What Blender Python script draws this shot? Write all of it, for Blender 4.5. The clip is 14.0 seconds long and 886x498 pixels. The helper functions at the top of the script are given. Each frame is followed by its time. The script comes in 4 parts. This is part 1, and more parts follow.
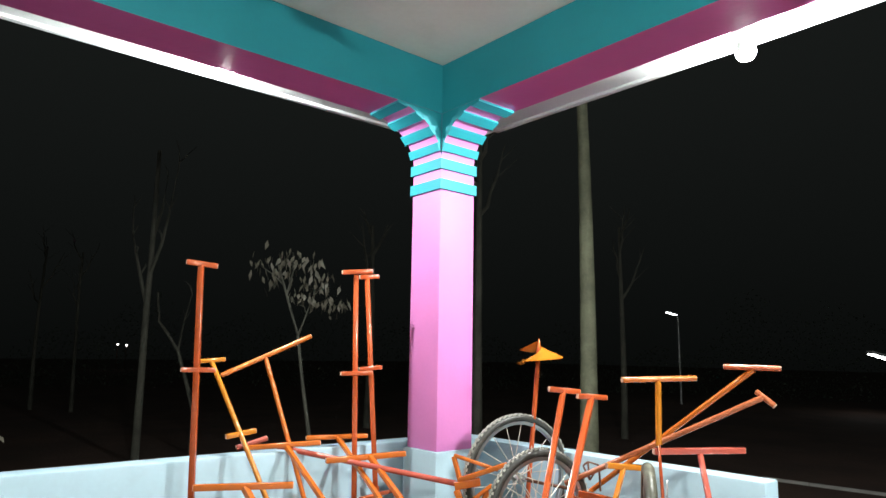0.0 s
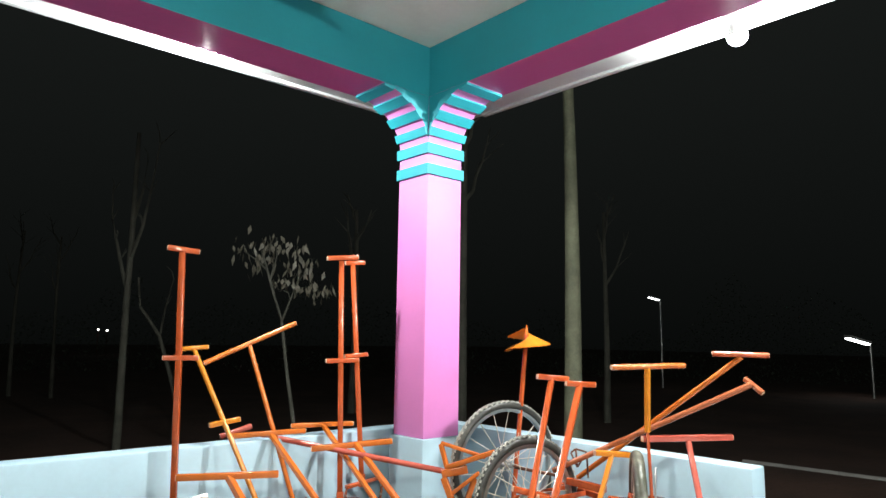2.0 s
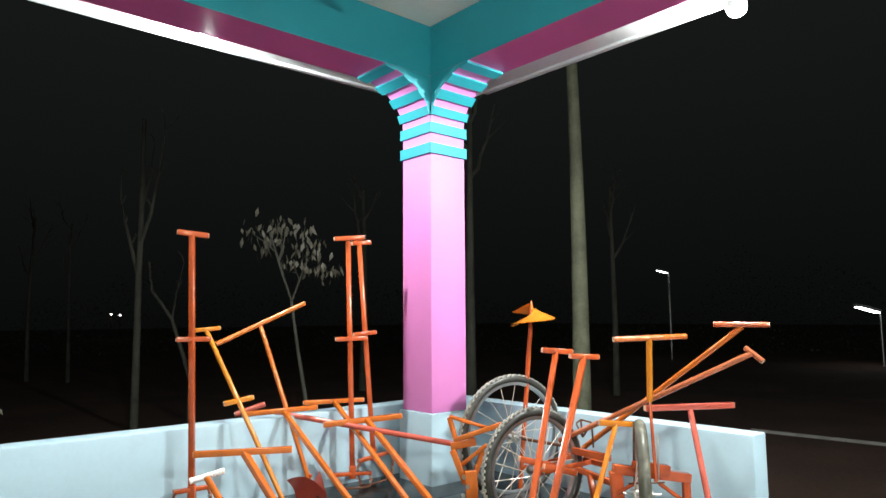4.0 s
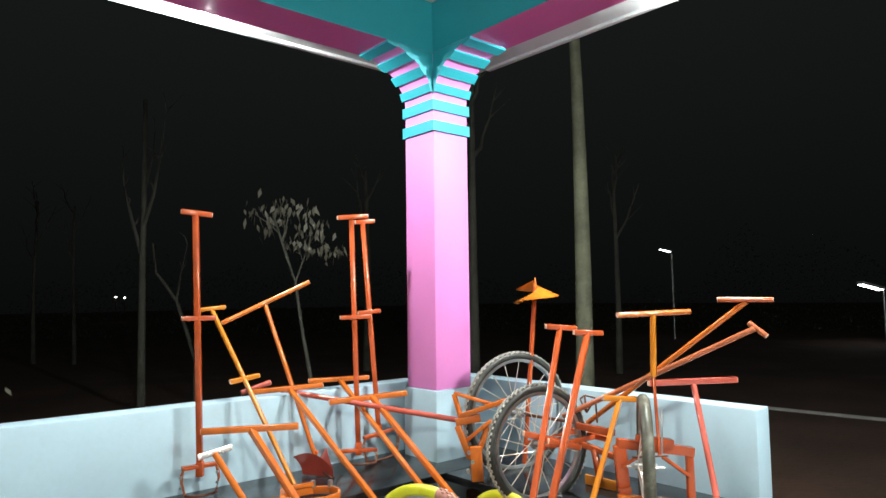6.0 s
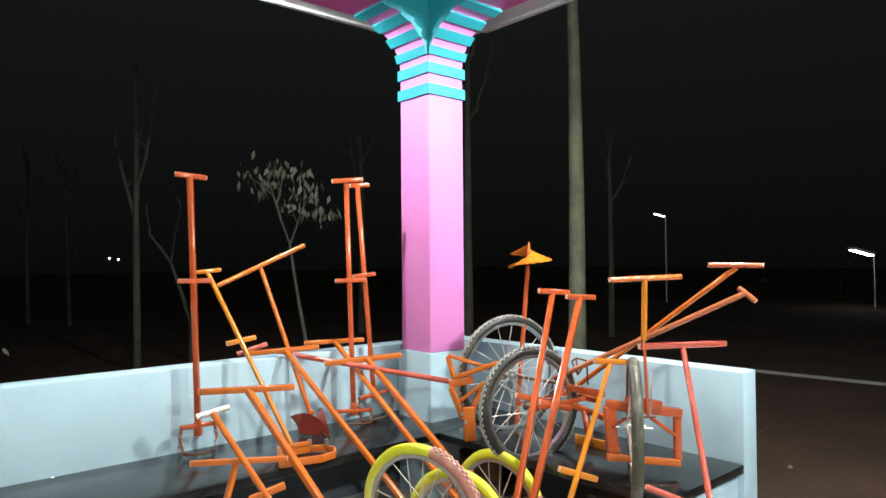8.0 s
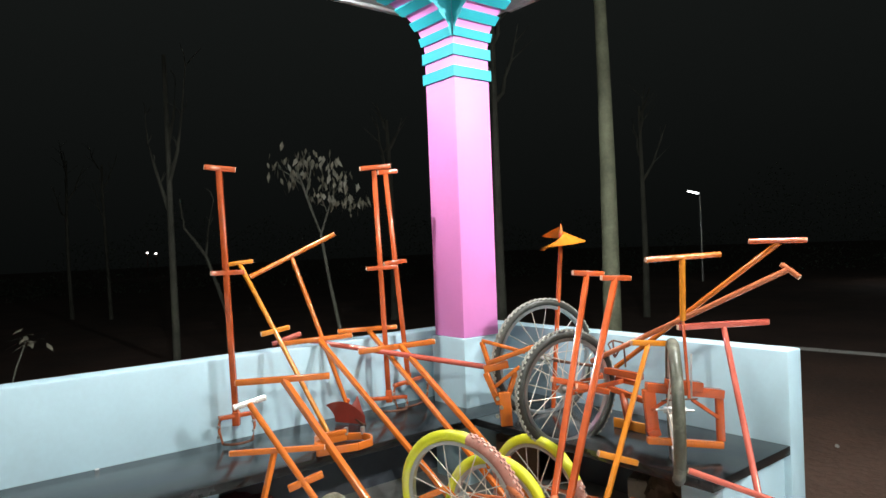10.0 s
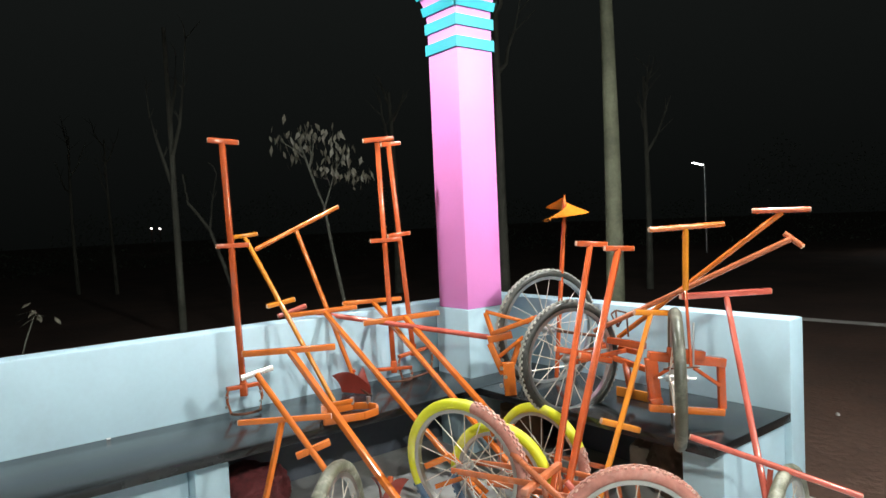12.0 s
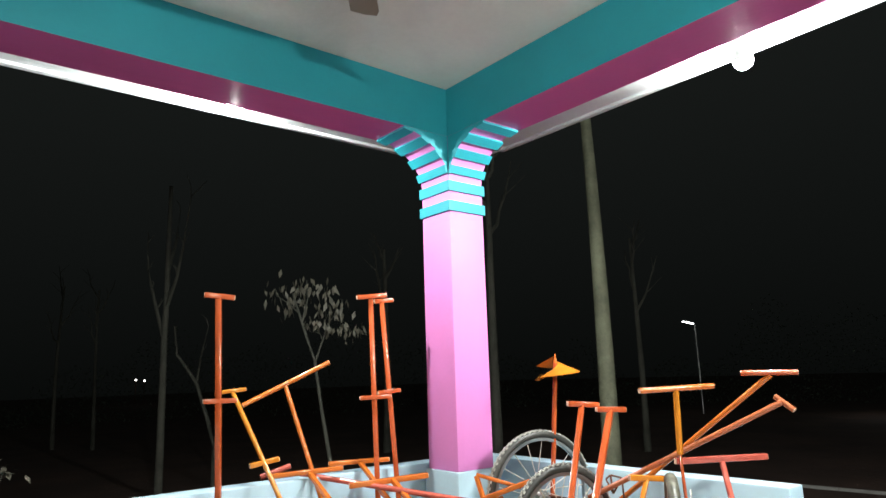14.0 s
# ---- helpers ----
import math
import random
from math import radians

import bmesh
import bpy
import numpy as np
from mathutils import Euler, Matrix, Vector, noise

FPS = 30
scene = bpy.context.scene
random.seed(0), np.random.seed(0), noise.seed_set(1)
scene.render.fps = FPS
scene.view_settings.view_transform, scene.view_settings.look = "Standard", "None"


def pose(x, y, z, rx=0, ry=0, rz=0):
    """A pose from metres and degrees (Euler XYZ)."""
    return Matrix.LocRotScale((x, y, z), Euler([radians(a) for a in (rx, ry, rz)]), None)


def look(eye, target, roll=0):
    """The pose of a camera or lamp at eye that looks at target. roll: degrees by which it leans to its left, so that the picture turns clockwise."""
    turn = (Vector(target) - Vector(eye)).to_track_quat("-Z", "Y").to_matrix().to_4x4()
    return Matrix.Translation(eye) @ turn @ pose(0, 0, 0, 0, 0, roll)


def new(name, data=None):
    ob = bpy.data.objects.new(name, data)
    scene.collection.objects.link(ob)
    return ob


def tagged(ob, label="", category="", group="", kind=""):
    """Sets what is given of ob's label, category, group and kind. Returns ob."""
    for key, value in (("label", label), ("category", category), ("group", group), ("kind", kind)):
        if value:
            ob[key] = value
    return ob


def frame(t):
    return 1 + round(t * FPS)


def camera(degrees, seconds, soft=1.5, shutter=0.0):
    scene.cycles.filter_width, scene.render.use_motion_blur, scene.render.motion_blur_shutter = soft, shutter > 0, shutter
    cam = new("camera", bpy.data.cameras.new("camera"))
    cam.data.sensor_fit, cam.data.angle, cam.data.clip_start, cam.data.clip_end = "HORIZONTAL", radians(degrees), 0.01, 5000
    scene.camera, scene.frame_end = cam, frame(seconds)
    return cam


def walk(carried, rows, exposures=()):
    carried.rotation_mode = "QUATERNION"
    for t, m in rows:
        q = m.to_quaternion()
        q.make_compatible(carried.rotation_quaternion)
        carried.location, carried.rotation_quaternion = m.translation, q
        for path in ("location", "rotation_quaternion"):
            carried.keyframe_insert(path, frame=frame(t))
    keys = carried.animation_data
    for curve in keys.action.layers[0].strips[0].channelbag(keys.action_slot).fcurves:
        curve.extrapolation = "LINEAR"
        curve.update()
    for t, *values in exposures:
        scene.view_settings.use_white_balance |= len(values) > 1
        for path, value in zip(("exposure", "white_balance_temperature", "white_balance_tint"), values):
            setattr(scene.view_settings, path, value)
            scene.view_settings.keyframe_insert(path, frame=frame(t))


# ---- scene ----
cam = camera(67.8, 14.0)
PATH = [
    (0.0, (-2.500, -2.982, 1.411), (-0.219, -0.289, 1.976), 0.94),
    (0.5, (-2.497, -2.981, 1.419), (-0.172, -0.216, 1.939), 1.88),
    (1.0, (-2.501, -2.983, 1.421), (-0.146, -0.238, 1.932), 1.58),
    (1.5, (-2.499, -2.983, 1.422), (-0.131, -0.310, 1.912), 3.18),
    (2.0, (-2.482, -2.933, 1.424), (-0.069, -0.225, 1.921), 0.84),
    (2.5, (-2.505, -2.986, 1.416), (-0.147, -0.354, 1.839), 0.35),
    (3.0, (-2.503, -2.986, 1.420), (-0.091, -0.242, 1.824), 0.33),
    (5.5, (-2.505, -2.983, 1.408), (-0.237, -0.381, 1.728), -1.15),
    (6.0, (-2.507, -2.982, 1.403), (-0.186, -0.290, 1.665), -0.76),
    (6.5, (-2.517, -3.002, 1.406), (-0.186, -0.299, 1.661), 0.21),
    (7.0, (-2.519, -2.998, 1.407), (-0.330, -0.457, 1.649), 0.50),
    (7.5, (-2.515, -2.998, 1.405), (-0.262, -0.432, 1.565), 0.70),
    (8.0, (-2.520, -2.994, 1.408), (-0.273, -0.430, 1.468), -0.46),
    (10.5, (-2.490, -2.962, 1.407), (-0.384, -0.302, 1.385), -2.19),
    (11.0, (-2.503, -2.975, 1.403), (-0.368, -0.269, 1.332), -2.01),
    (11.5, (-2.498, -2.974, 1.404), (-0.453, -0.379, 1.249), -2.28),
    (12.0, (-2.502, -2.973, 1.397), (-0.486, -0.404, 1.255), -2.55),
    (12.5, (-2.522, -2.998, 1.410), (-0.423, -0.320, 1.283), -2.38),
    (13.0, (-2.520, -2.997, 1.408), (-0.449, -0.348, 1.513), -1.64),
    (13.5, (-2.529, -3.011, 1.406), (-0.328, -0.283, 1.913), -1.16),
    (14.0, (-2.531, -3.017, 1.408), (-0.255, -0.235, 2.097), -1.79),
]
walk(cam, [(t, look(eye, target, roll)) for t, eye, target, roll in PATH])

# ---- world and light: night, LED bulbs outside the beams, an added fill under the ceiling ----
world = bpy.data.worlds.new("night")
world.use_nodes = True
scene.world = world
wn = world.node_tree
sky_dir = wn.nodes.new("ShaderNodeTexCoord")
sky_xyz = wn.nodes.new("ShaderNodeSeparateXYZ")
sky_up = wn.nodes.new("ShaderNodeMapRange")      # dim at the horizon, a little lighter overhead
sky_up.inputs["From Min"].default_value, sky_up.inputs["From Max"].default_value = -0.02, 0.55
sky_up.inputs["To Min"].default_value, sky_up.inputs["To Max"].default_value = 0.0030, 0.0118
wn.links.new(sky_dir.outputs["Generated"], sky_xyz.inputs[0])
wn.links.new(sky_xyz.outputs["Z"], sky_up.inputs["Value"])
wn.links.new(sky_up.outputs[0], wn.nodes["Background"].inputs[1])
wn.nodes["Background"].inputs[0].default_value = (0.86, 1.0, 0.93, 1)
scene.view_settings.exposure = 0.0
BULB_N = 2650.0    # emission of the bulb outside the north beam
BULB_E = 4100.0    # emission of the two outside the east beam
BULB_FILL = 3700.0   # emission of the added, unseen fill bulb under the ceiling

# ---- plan ----
COL = 0.276       # column side; its inner corner stands at the origin
EYE_Z = 1.41
BENCH = 0.454     # top of the granite seat
WTOP = 0.878      # top of the parapet
YI, XI = 0.395, 0.54     # inner faces of the two parapets
WT = 0.135         # parapet thickness
YF, XF = -0.21, -0.12    # front edges of the seat
SOFF = 2.882      # underside of the beams
CEIL = 3.197
BW = 0.305        # beam width
ROOM = 5.6        # clear side of the pavilion
GND = -0.30       # ground outside


# ---- materials ----
def mat(name, color, rough=0.5, metal=0.0, vary=0.12, scale=6.0, fine=60.0, bump=0.15, dist=0.004,
        stain=None, stain_amount=0.0, stain_scale=3.0, coat=0.0, spec=0.5):
    m = bpy.data.materials.new(name)
    m.use_nodes = True
    nt = m.node_tree
    b = nt.nodes["Principled BSDF"]
    b.inputs["Metallic"].default_value = metal
    b.inputs["Coat Weight"].default_value = coat
    b.inputs["Coat Roughness"].default_value = 0.12
    b.inputs["Specular IOR Level"].default_value = spec
    tc = nt.nodes.new("ShaderNodeTexCoord")
    big = nt.nodes.new("ShaderNodeTexNoise")
    big.inputs["Scale"].default_value, big.inputs["Detail"].default_value = scale, 4
    small = nt.nodes.new("ShaderNodeTexNoise")
    small.inputs["Scale"].default_value, small.inputs["Detail"].default_value = fine, 3
    for n in (big, small):
        nt.links.new(tc.outputs["Object"], n.inputs["Vector"])
    ramp = nt.nodes.new("ShaderNodeMapRange")
    ramp.inputs["From Min"].default_value, ramp.inputs["From Max"].default_value = 0.3, 0.7
    ramp.inputs["To Min"].default_value, ramp.inputs["To Max"].default_value = 1 - vary, 1 + vary
    add = nt.nodes.new("ShaderNodeMath")
    add.operation = "MULTIPLY_ADD"
    add.inputs[1].default_value = 0.35
    nt.links.new(small.outputs["Fac"], add.inputs[0])
    nt.links.new(big.outputs["Fac"], add.inputs[2])
    sub = nt.nodes.new("ShaderNodeMath")
    sub.operation = "SUBTRACT"
    sub.inputs[1].default_value = 0.175
    nt.links.new(add.outputs[0], sub.inputs[0])
    nt.links.new(sub.outputs[0], ramp.inputs["Value"])
    mul = nt.nodes.new("ShaderNodeVectorMath")
    mul.operation = "SCALE"
    mul.inputs[0].default_value = color
    nt.links.new(ramp.outputs[0], mul.inputs["Scale"])
    out = mul.outputs[0]
    if stain:
        sn = nt.nodes.new("ShaderNodeTexNoise")
        sn.inputs["Scale"].default_value, sn.inputs["Detail"].default_value = stain_scale, 6
        sn.inputs["Roughness"].default_value = 0.65
        nt.links.new(tc.outputs["Object"], sn.inputs["Vector"])
        sr = nt.nodes.new("ShaderNodeMapRange")
        sr.inputs["From Min"].default_value, sr.inputs["From Max"].default_value = 0.5, 0.68
        sr.inputs["To Max"].default_value = stain_amount
        nt.links.new(sn.outputs["Fac"], sr.inputs["Value"])
        mix = nt.nodes.new("ShaderNodeMix")
        mix.data_type = "RGBA"
        mix.inputs[7].default_value = (*stain, 1)
        nt.links.new(sr.outputs[0], mix.inputs[0])
        nt.links.new(out, mix.inputs[6])
        out = mix.outputs[2]
    nt.links.new(out, b.inputs["Base Color"])
    rr = nt.nodes.new("ShaderNodeMapRange")
    rr.inputs["To Min"].default_value, rr.inputs["To Max"].default_value = max(0.02, rough - 0.12), min(1, rough + 0.12)
    nt.links.new(small.outputs["Fac"], rr.inputs["Value"])
    nt.links.new(rr.outputs[0], b.inputs["Roughness"])
    if bump:
        bp = nt.nodes.new("ShaderNodeBump")
        bp.inputs["Strength"].default_value, bp.inputs["Distance"].default_value = bump, dist
        nt.links.new(small.outputs["Fac"], bp.inputs["Height"])
        nt.links.new(bp.outputs[0], b.inputs["Normal"])
    return m


def glow(name, color, strength):
    m = bpy.data.materials.new(name)
    m.use_nodes = True
    nt = m.node_tree
    nt.nodes.remove(nt.nodes["Principled BSDF"])
    e = nt.nodes.new("ShaderNodeEmission")
    e.inputs[0].default_value, e.inputs[1].default_value = (*color, 1), strength
    nt.links.new(e.outputs[0], nt.nodes["Material Output"].inputs[0])
    return m


BLUE = mat("pale_blue_wall_paint", (0.44, 0.605, 0.685), 0.5, vary=0.05, scale=2.5, fine=45, bump=0.07, stain=(0.35, 0.42, 0.45), stain_amount=0.25, stain_scale=2.2)
PINK = mat("pink_wall_paint", (0.74, 0.24, 0.58), 0.6, vary=0.04, scale=2.0, fine=40, bump=0.2)
TEAL = mat("teal_wall_paint", (0.02, 0.32, 0.38), 0.55, vary=0.06, scale=2.0, fine=40, bump=0.2)
# the pink paint again, with the soffit's shade put into its colour
PINK_SHADED = mat("pink_soffit_shaded", (0.60, 0.12, 0.34), 0.45, vary=0.06, scale=2.0, fine=40, bump=0.2)
WHITE = mat("white_wall_paint", (0.78, 0.80, 0.80), 0.5, vary=0.05, scale=2.5, fine=40, bump=0.2)
CEILING = mat("white_distemper_ceiling", (0.72, 0.71, 0.66), 0.8, vary=0.06, scale=1.5, fine=30, bump=0.3, stain=(0.45, 0.43, 0.38), stain_amount=0.25, stain_scale=1.3)
GRANITE = mat("polished_black_granite", (0.010, 0.011, 0.012), 0.20, vary=0.4, scale=9, fine=220, bump=0.02, stain=(0.05, 0.048, 0.044), stain_amount=0.3, stain_scale=2.6)
FLOOR = mat("grey_cement_floor", (0.40, 0.40, 0.385), 0.5, vary=0.12, scale=2.5, fine=50, bump=0.2, stain=(0.16, 0.15, 0.14), stain_amount=0.5)
GROUND = mat("brown_bare_soil", (0.062, 0.031, 0.019), 0.95, vary=0.35, scale=0.8, fine=14, bump=0.8, dist=0.03, stain=(0.040, 0.021, 0.013), stain_amount=0.7, stain_scale=0.7)
# colour of the sheets that darken the wall under the seats
UNDER_SEAT = mat("dark_slate_under_seat", (0.10, 0.115, 0.140), 0.6, vary=0.2, scale=3, fine=40, bump=0.15, stain=(0.12, 0.11, 0.10), stain_amount=0.5, stain_scale=3)
KERB = mat("kerb_concrete", (0.27, 0.26, 0.24), 0.8, vary=0.15, scale=3, fine=40, bump=0.3)
ORANGE = mat("orange_enamel_paint", (0.60, 0.145, 0.020), 0.20, vary=0.10, scale=9, fine=80, bump=0.03, coat=0.35, stain=(0.35, 0.10, 0.03), stain_amount=0.35, stain_scale=14)
REDOR = mat("red_orange_enamel_paint", (0.50, 0.088, 0.022), 0.20, vary=0.12, scale=9, fine=80, bump=0.03, coat=0.35, stain=(0.28, 0.06, 0.03), stain_amount=0.4, stain_scale=14)
AMBER = mat("amber_enamel_paint", (0.64, 0.215, 0.020), 0.20, vary=0.10, scale=9, fine=80, bump=0.03, coat=0.35)
SALMON = mat("faded_red_enamel_paint", (0.52, 0.105, 0.072), 0.20, vary=0.12, scale=9, fine=80, bump=0.03, coat=0.35)
PLOUGHRED = mat("dark_red_plough_paint", (0.36, 0.048, 0.030), 0.35, vary=0.15, scale=9, fine=80, bump=0.05, coat=0.2, stain=(0.20, 0.05, 0.035), stain_amount=0.5, stain_scale=12)
STEEL = mat("bare_steel", (0.50, 0.50, 0.48), 0.36, metal=1.0, vary=0.1, scale=12, fine=90, bump=0.05)
SPOKEM = mat("dusty_bright_spoke_wire", (0.72, 0.64, 0.54), 0.35, metal=0.35, vary=0.15, scale=20, fine=90, bump=0.0)
DUSTY = mat("dust_covered_red_paint", (0.54, 0.14, 0.045), 0.6, vary=0.25, scale=12, fine=70, bump=0.2, stain=(0.50, 0.28, 0.22), stain_amount=0.6, stain_scale=10)
BROWN = mat("brownish_orange_enamel", (0.40, 0.110, 0.042), 0.3, vary=0.12, scale=9, fine=80, bump=0.05, coat=0.4)
# near-white metal that stands in for a highlight on one grip
GLARE = mat("grip_glare_white", (0.85, 0.80, 0.76), 0.25, metal=0.6, vary=0.1, scale=20, fine=90, bump=0.05)
RUST = mat("rusty_iron", (0.14, 0.055, 0.03), 0.75, metal=0.2, vary=0.35, scale=14, fine=70, bump=0.3)
RUBBER = mat("dusty_black_rubber", (0.035, 0.035, 0.030), 0.42, vary=0.3, scale=10, fine=70, bump=0.3, stain=(0.22, 0.21, 0.18), stain_amount=0.35, stain_scale=9)
GREYRUB = mat("worn_grey_rubber", (0.075, 0.074, 0.052), 0.40, vary=0.3, scale=10, fine=70, bump=0.25, stain=(0.34, 0.33, 0.26), stain_amount=0.6, stain_scale=8)
OLIVE = mat("mud_dusted_rubber", (0.13, 0.13, 0.09), 0.42, vary=0.3, scale=10, fine=60, bump=0.4, stain=(0.44, 0.43, 0.34), stain_amount=0.85, stain_scale=13)
PINKDUST = mat("red_mud_dusted_rubber", (0.42, 0.17, 0.13), 0.75, vary=0.25, scale=12, fine=70, bump=0.4, stain=(0.62, 0.36, 0.30), stain_amount=0.7, stain_scale=10)
YELLOW = mat("yellow_rubber", (0.66, 0.66, 0.02), 0.45, vary=0.08, scale=10, fine=70, bump=0.1, stain=(0.66, 0.56, 0.30), stain_amount=0.65, stain_scale=5)
TREAD = mat("worn_pale_tread", (0.46, 0.45, 0.40), 0.4, vary=0.35, scale=12, fine=70, bump=0.2, stain=(0.05, 0.05, 0.045), stain_amount=0.9, stain_scale=6)
PINKTREAD = mat("dried_pale_red_mud", (0.55, 0.28, 0.22), 0.6, vary=0.25, scale=14, fine=80, bump=0.3, stain=(0.78, 0.60, 0.52), stain_amount=0.8, stain_scale=16)
TREADS = {"dusty_black_rubber": TREAD, "red_mud_dusted_rubber": PINKTREAD}
BLUETYRE = mat("faded_blue_rubber", (0.10, 0.17, 0.27), 0.55, vary=0.2, scale=10, fine=70, bump=0.2, stain=(0.36, 0.34, 0.30), stain_amount=0.4, stain_scale=9)
CARTON = mat("brown_cardboard", (0.27, 0.14, 0.075), 0.8, vary=0.15, scale=6, fine=60, bump=0.1, stain=(0.16, 0.08, 0.045), stain_amount=0.5, stain_scale=5)
PALECARD = mat("pale_dusty_cardboard", (0.42, 0.37, 0.30), 0.8, vary=0.15, scale=6, fine=60, bump=0.1)
GUNNY = mat("brown_gunny_cloth", (0.13, 0.085, 0.055), 0.9, vary=0.25, scale=8, fine=160, bump=0.5)
REDCLOTH = mat("dark_red_cloth", (0.13, 0.022, 0.024), 0.85, vary=0.35, scale=9, fine=120, bump=0.4, stain=(0.05, 0.012, 0.012), stain_amount=0.8, stain_scale=9)
BARK = mat("pale_grey_bark", (0.085, 0.085, 0.066), 0.9, vary=0.35, scale=3, fine=25, bump=0.8, dist=0.02, stain=(0.08, 0.075, 0.06), stain_amount=0.6)
PALEBARK = mat("smooth_pale_olive_bark", (0.25, 0.26, 0.17), 0.85, vary=0.3, scale=2.5, fine=22, bump=0.6, dist=0.02, stain=(0.14, 0.14, 0.10), stain_amount=0.6)
LEAF = mat("dry_olive_leaf", (0.125, 0.115, 0.085), 0.6, vary=0.35, scale=2, fine=20, bump=0.0)
DARKLEAF = mat("dark_green_leaf", (0.085, 0.105, 0.075), 0.7, vary=0.4, scale=1, fine=10, bump=0.0)
PLASTIC = mat("white_plastic", (0.8, 0.8, 0.78), 0.4, vary=0.02, bump=0.0)
FANBROWN = mat("brown_fan_enamel", (0.27, 0.225, 0.185), 0.35, vary=0.06, bump=0.03)
LIT = glow("lit_led_globe", (0.96, 1.0, 0.98), BULB_N)
LIT_E = glow("lit_led_globe_strong", (0.96, 1.0, 0.98), BULB_E)
LIT_FILL = glow("lit_fill_globe", (0.98, 1.0, 0.93), BULB_FILL)
LIT_FAR = glow("lit_street_lamp", (0.95, 1.0, 1.0), 9.0)
PALE = mat("pale_worn_tube_end", (0.80, 0.52, 0.36), 0.4, vary=0.15, scale=30, fine=90, bump=0.05)
LIT_DOT = glow("lit_distant_lamp", (1.0, 0.95, 0.9), 6.0)


# ---- mesh helpers ----
def mesh_of(bm, name, *mats, smooth=False):
    me = bpy.data.meshes.new(name)
    bmesh.ops.recalc_face_normals(bm, faces=bm.faces)
    bm.to_mesh(me)
    bm.free()
    for m in mats:
        me.materials.append(m)
    if smooth:
        me.shade_smooth()
        me.set_sharp_from_angle(angle=radians(40))
    return me


def part(name, bm, material, parent, label="", smooth=True):
    mats = material if isinstance(material, (list, tuple)) else [material]
    ob = new(name, mesh_of(bm, name, *mats, smooth=smooth))
    ob.parent = parent
    if label:
        ob["label"] = label
    return ob


def thing(name, at, label, category, group="", kind=""):
    ob = new(name)
    ob.empty_display_size = 0.1
    ob.location = at
    return tagged(ob, label, category, group, kind)


def box_into(bm, lo, hi, bevel=0.0):
    r = bmesh.ops.create_cube(bm, size=1)
    c = [(a + b) / 2 for a, b in zip(lo, hi)]
    d = [b - a for a, b in zip(lo, hi)]
    for v in r["verts"]:
        v.co = Vector((c[0] + v.co.x * d[0], c[1] + v.co.y * d[1], c[2] + v.co.z * d[2]))
    if bevel:
        es = list({e for v in r["verts"] for e in v.link_edges})
        bmesh.ops.bevel(bm, geom=es, offset=bevel, segments=2, affect="EDGES", profile=0.5)
    return bm


def box(lo, hi, bevel=0.0):
    return box_into(bmesh.new(), lo, hi, bevel)


def frame_on(d, up=(0, 0, 1)):
    d = Vector(d).normalized()
    u = Vector(up)
    if abs(d.dot(u)) > 0.97:
        u = Vector((0.616, 0.788, 0))
    x = u.cross(d).normalized()
    return Matrix((x, d.cross(x), d)).transposed()


def bar_into(bm, a, b, w, h=None, bevel=0.003, up=(0, 0, 1)):
    """Square or flat tube from a to b, w across and h deep, with rounded edges."""
    h = h or w
    a, b = Vector(a), Vector(b)
    f = frame_on(b - a, up)
    n = (b - a).length
    r = bmesh.ops.create_cube(bm, size=1)
    for v in r["verts"]:
        v.co = Vector((v.co.x * w, v.co.y * h, (v.co.z + 0.5) * n))
    es = list({e for v in r["verts"] for e in v.link_edges})
    vs = set(r["verts"])
    if bevel:
        g = bmesh.ops.bevel(bm, geom=es, offset=min(bevel, w * 0.3, h * 0.3), segments=2, affect="EDGES", profile=0.5)
        vs = {v for v in g["verts"]} | {v for v in vs if v.is_valid}
    for v in vs:
        v.co = f @ v.co + a
    return bm


def rod_into(bm, a, b, r, seg=12, r2=None):
    a, b = Vector(a), Vector(b)
    f = frame_on(b - a)
    rings = []
    for p, q in ((a, r), (b, r if r2 is None else r2)):
        rings.append([bm.verts.new(p + f @ Vector((q * math.cos(2 * math.pi * i / seg), q * math.sin(2 * math.pi * i / seg), 0))) for i in range(seg)])
    for i in range(seg):
        bm.faces.new((rings[0][i], rings[0][(i + 1) % seg], rings[1][(i + 1) % seg], rings[1][i]))
    bm.faces.new(rings[0][::-1])
    bm.faces.new(rings[1])
    return bm


def tube_into(bm, pts, r, seg=8, taper=None):
    """Bent round bar through points."""
    pts = [Vector(p) for p in pts]
    rings = []
    f = None
    for i, p in enumerate(pts):
        d = (pts[min(i + 1, len(pts) - 1)] - pts[max(i - 1, 0)])
        f = frame_on(d)
        q = r if taper is None else r + (taper - r) * i / (len(pts) - 1)
        rings.append([bm.verts.new(p + f @ Vector((q * math.cos(2 * math.pi * k / seg), q * math.sin(2 * math.pi * k / seg), 0))) for k in range(seg)])
    for s, e in zip(rings, rings[1:]):
        for k in range(seg):
            bm.faces.new((s[k], s[(k + 1) % seg], e[(k + 1) % seg], e[k]))
    bm.faces.new(rings[0][::-1])
    bm.faces.new(rings[-1])
    return bm


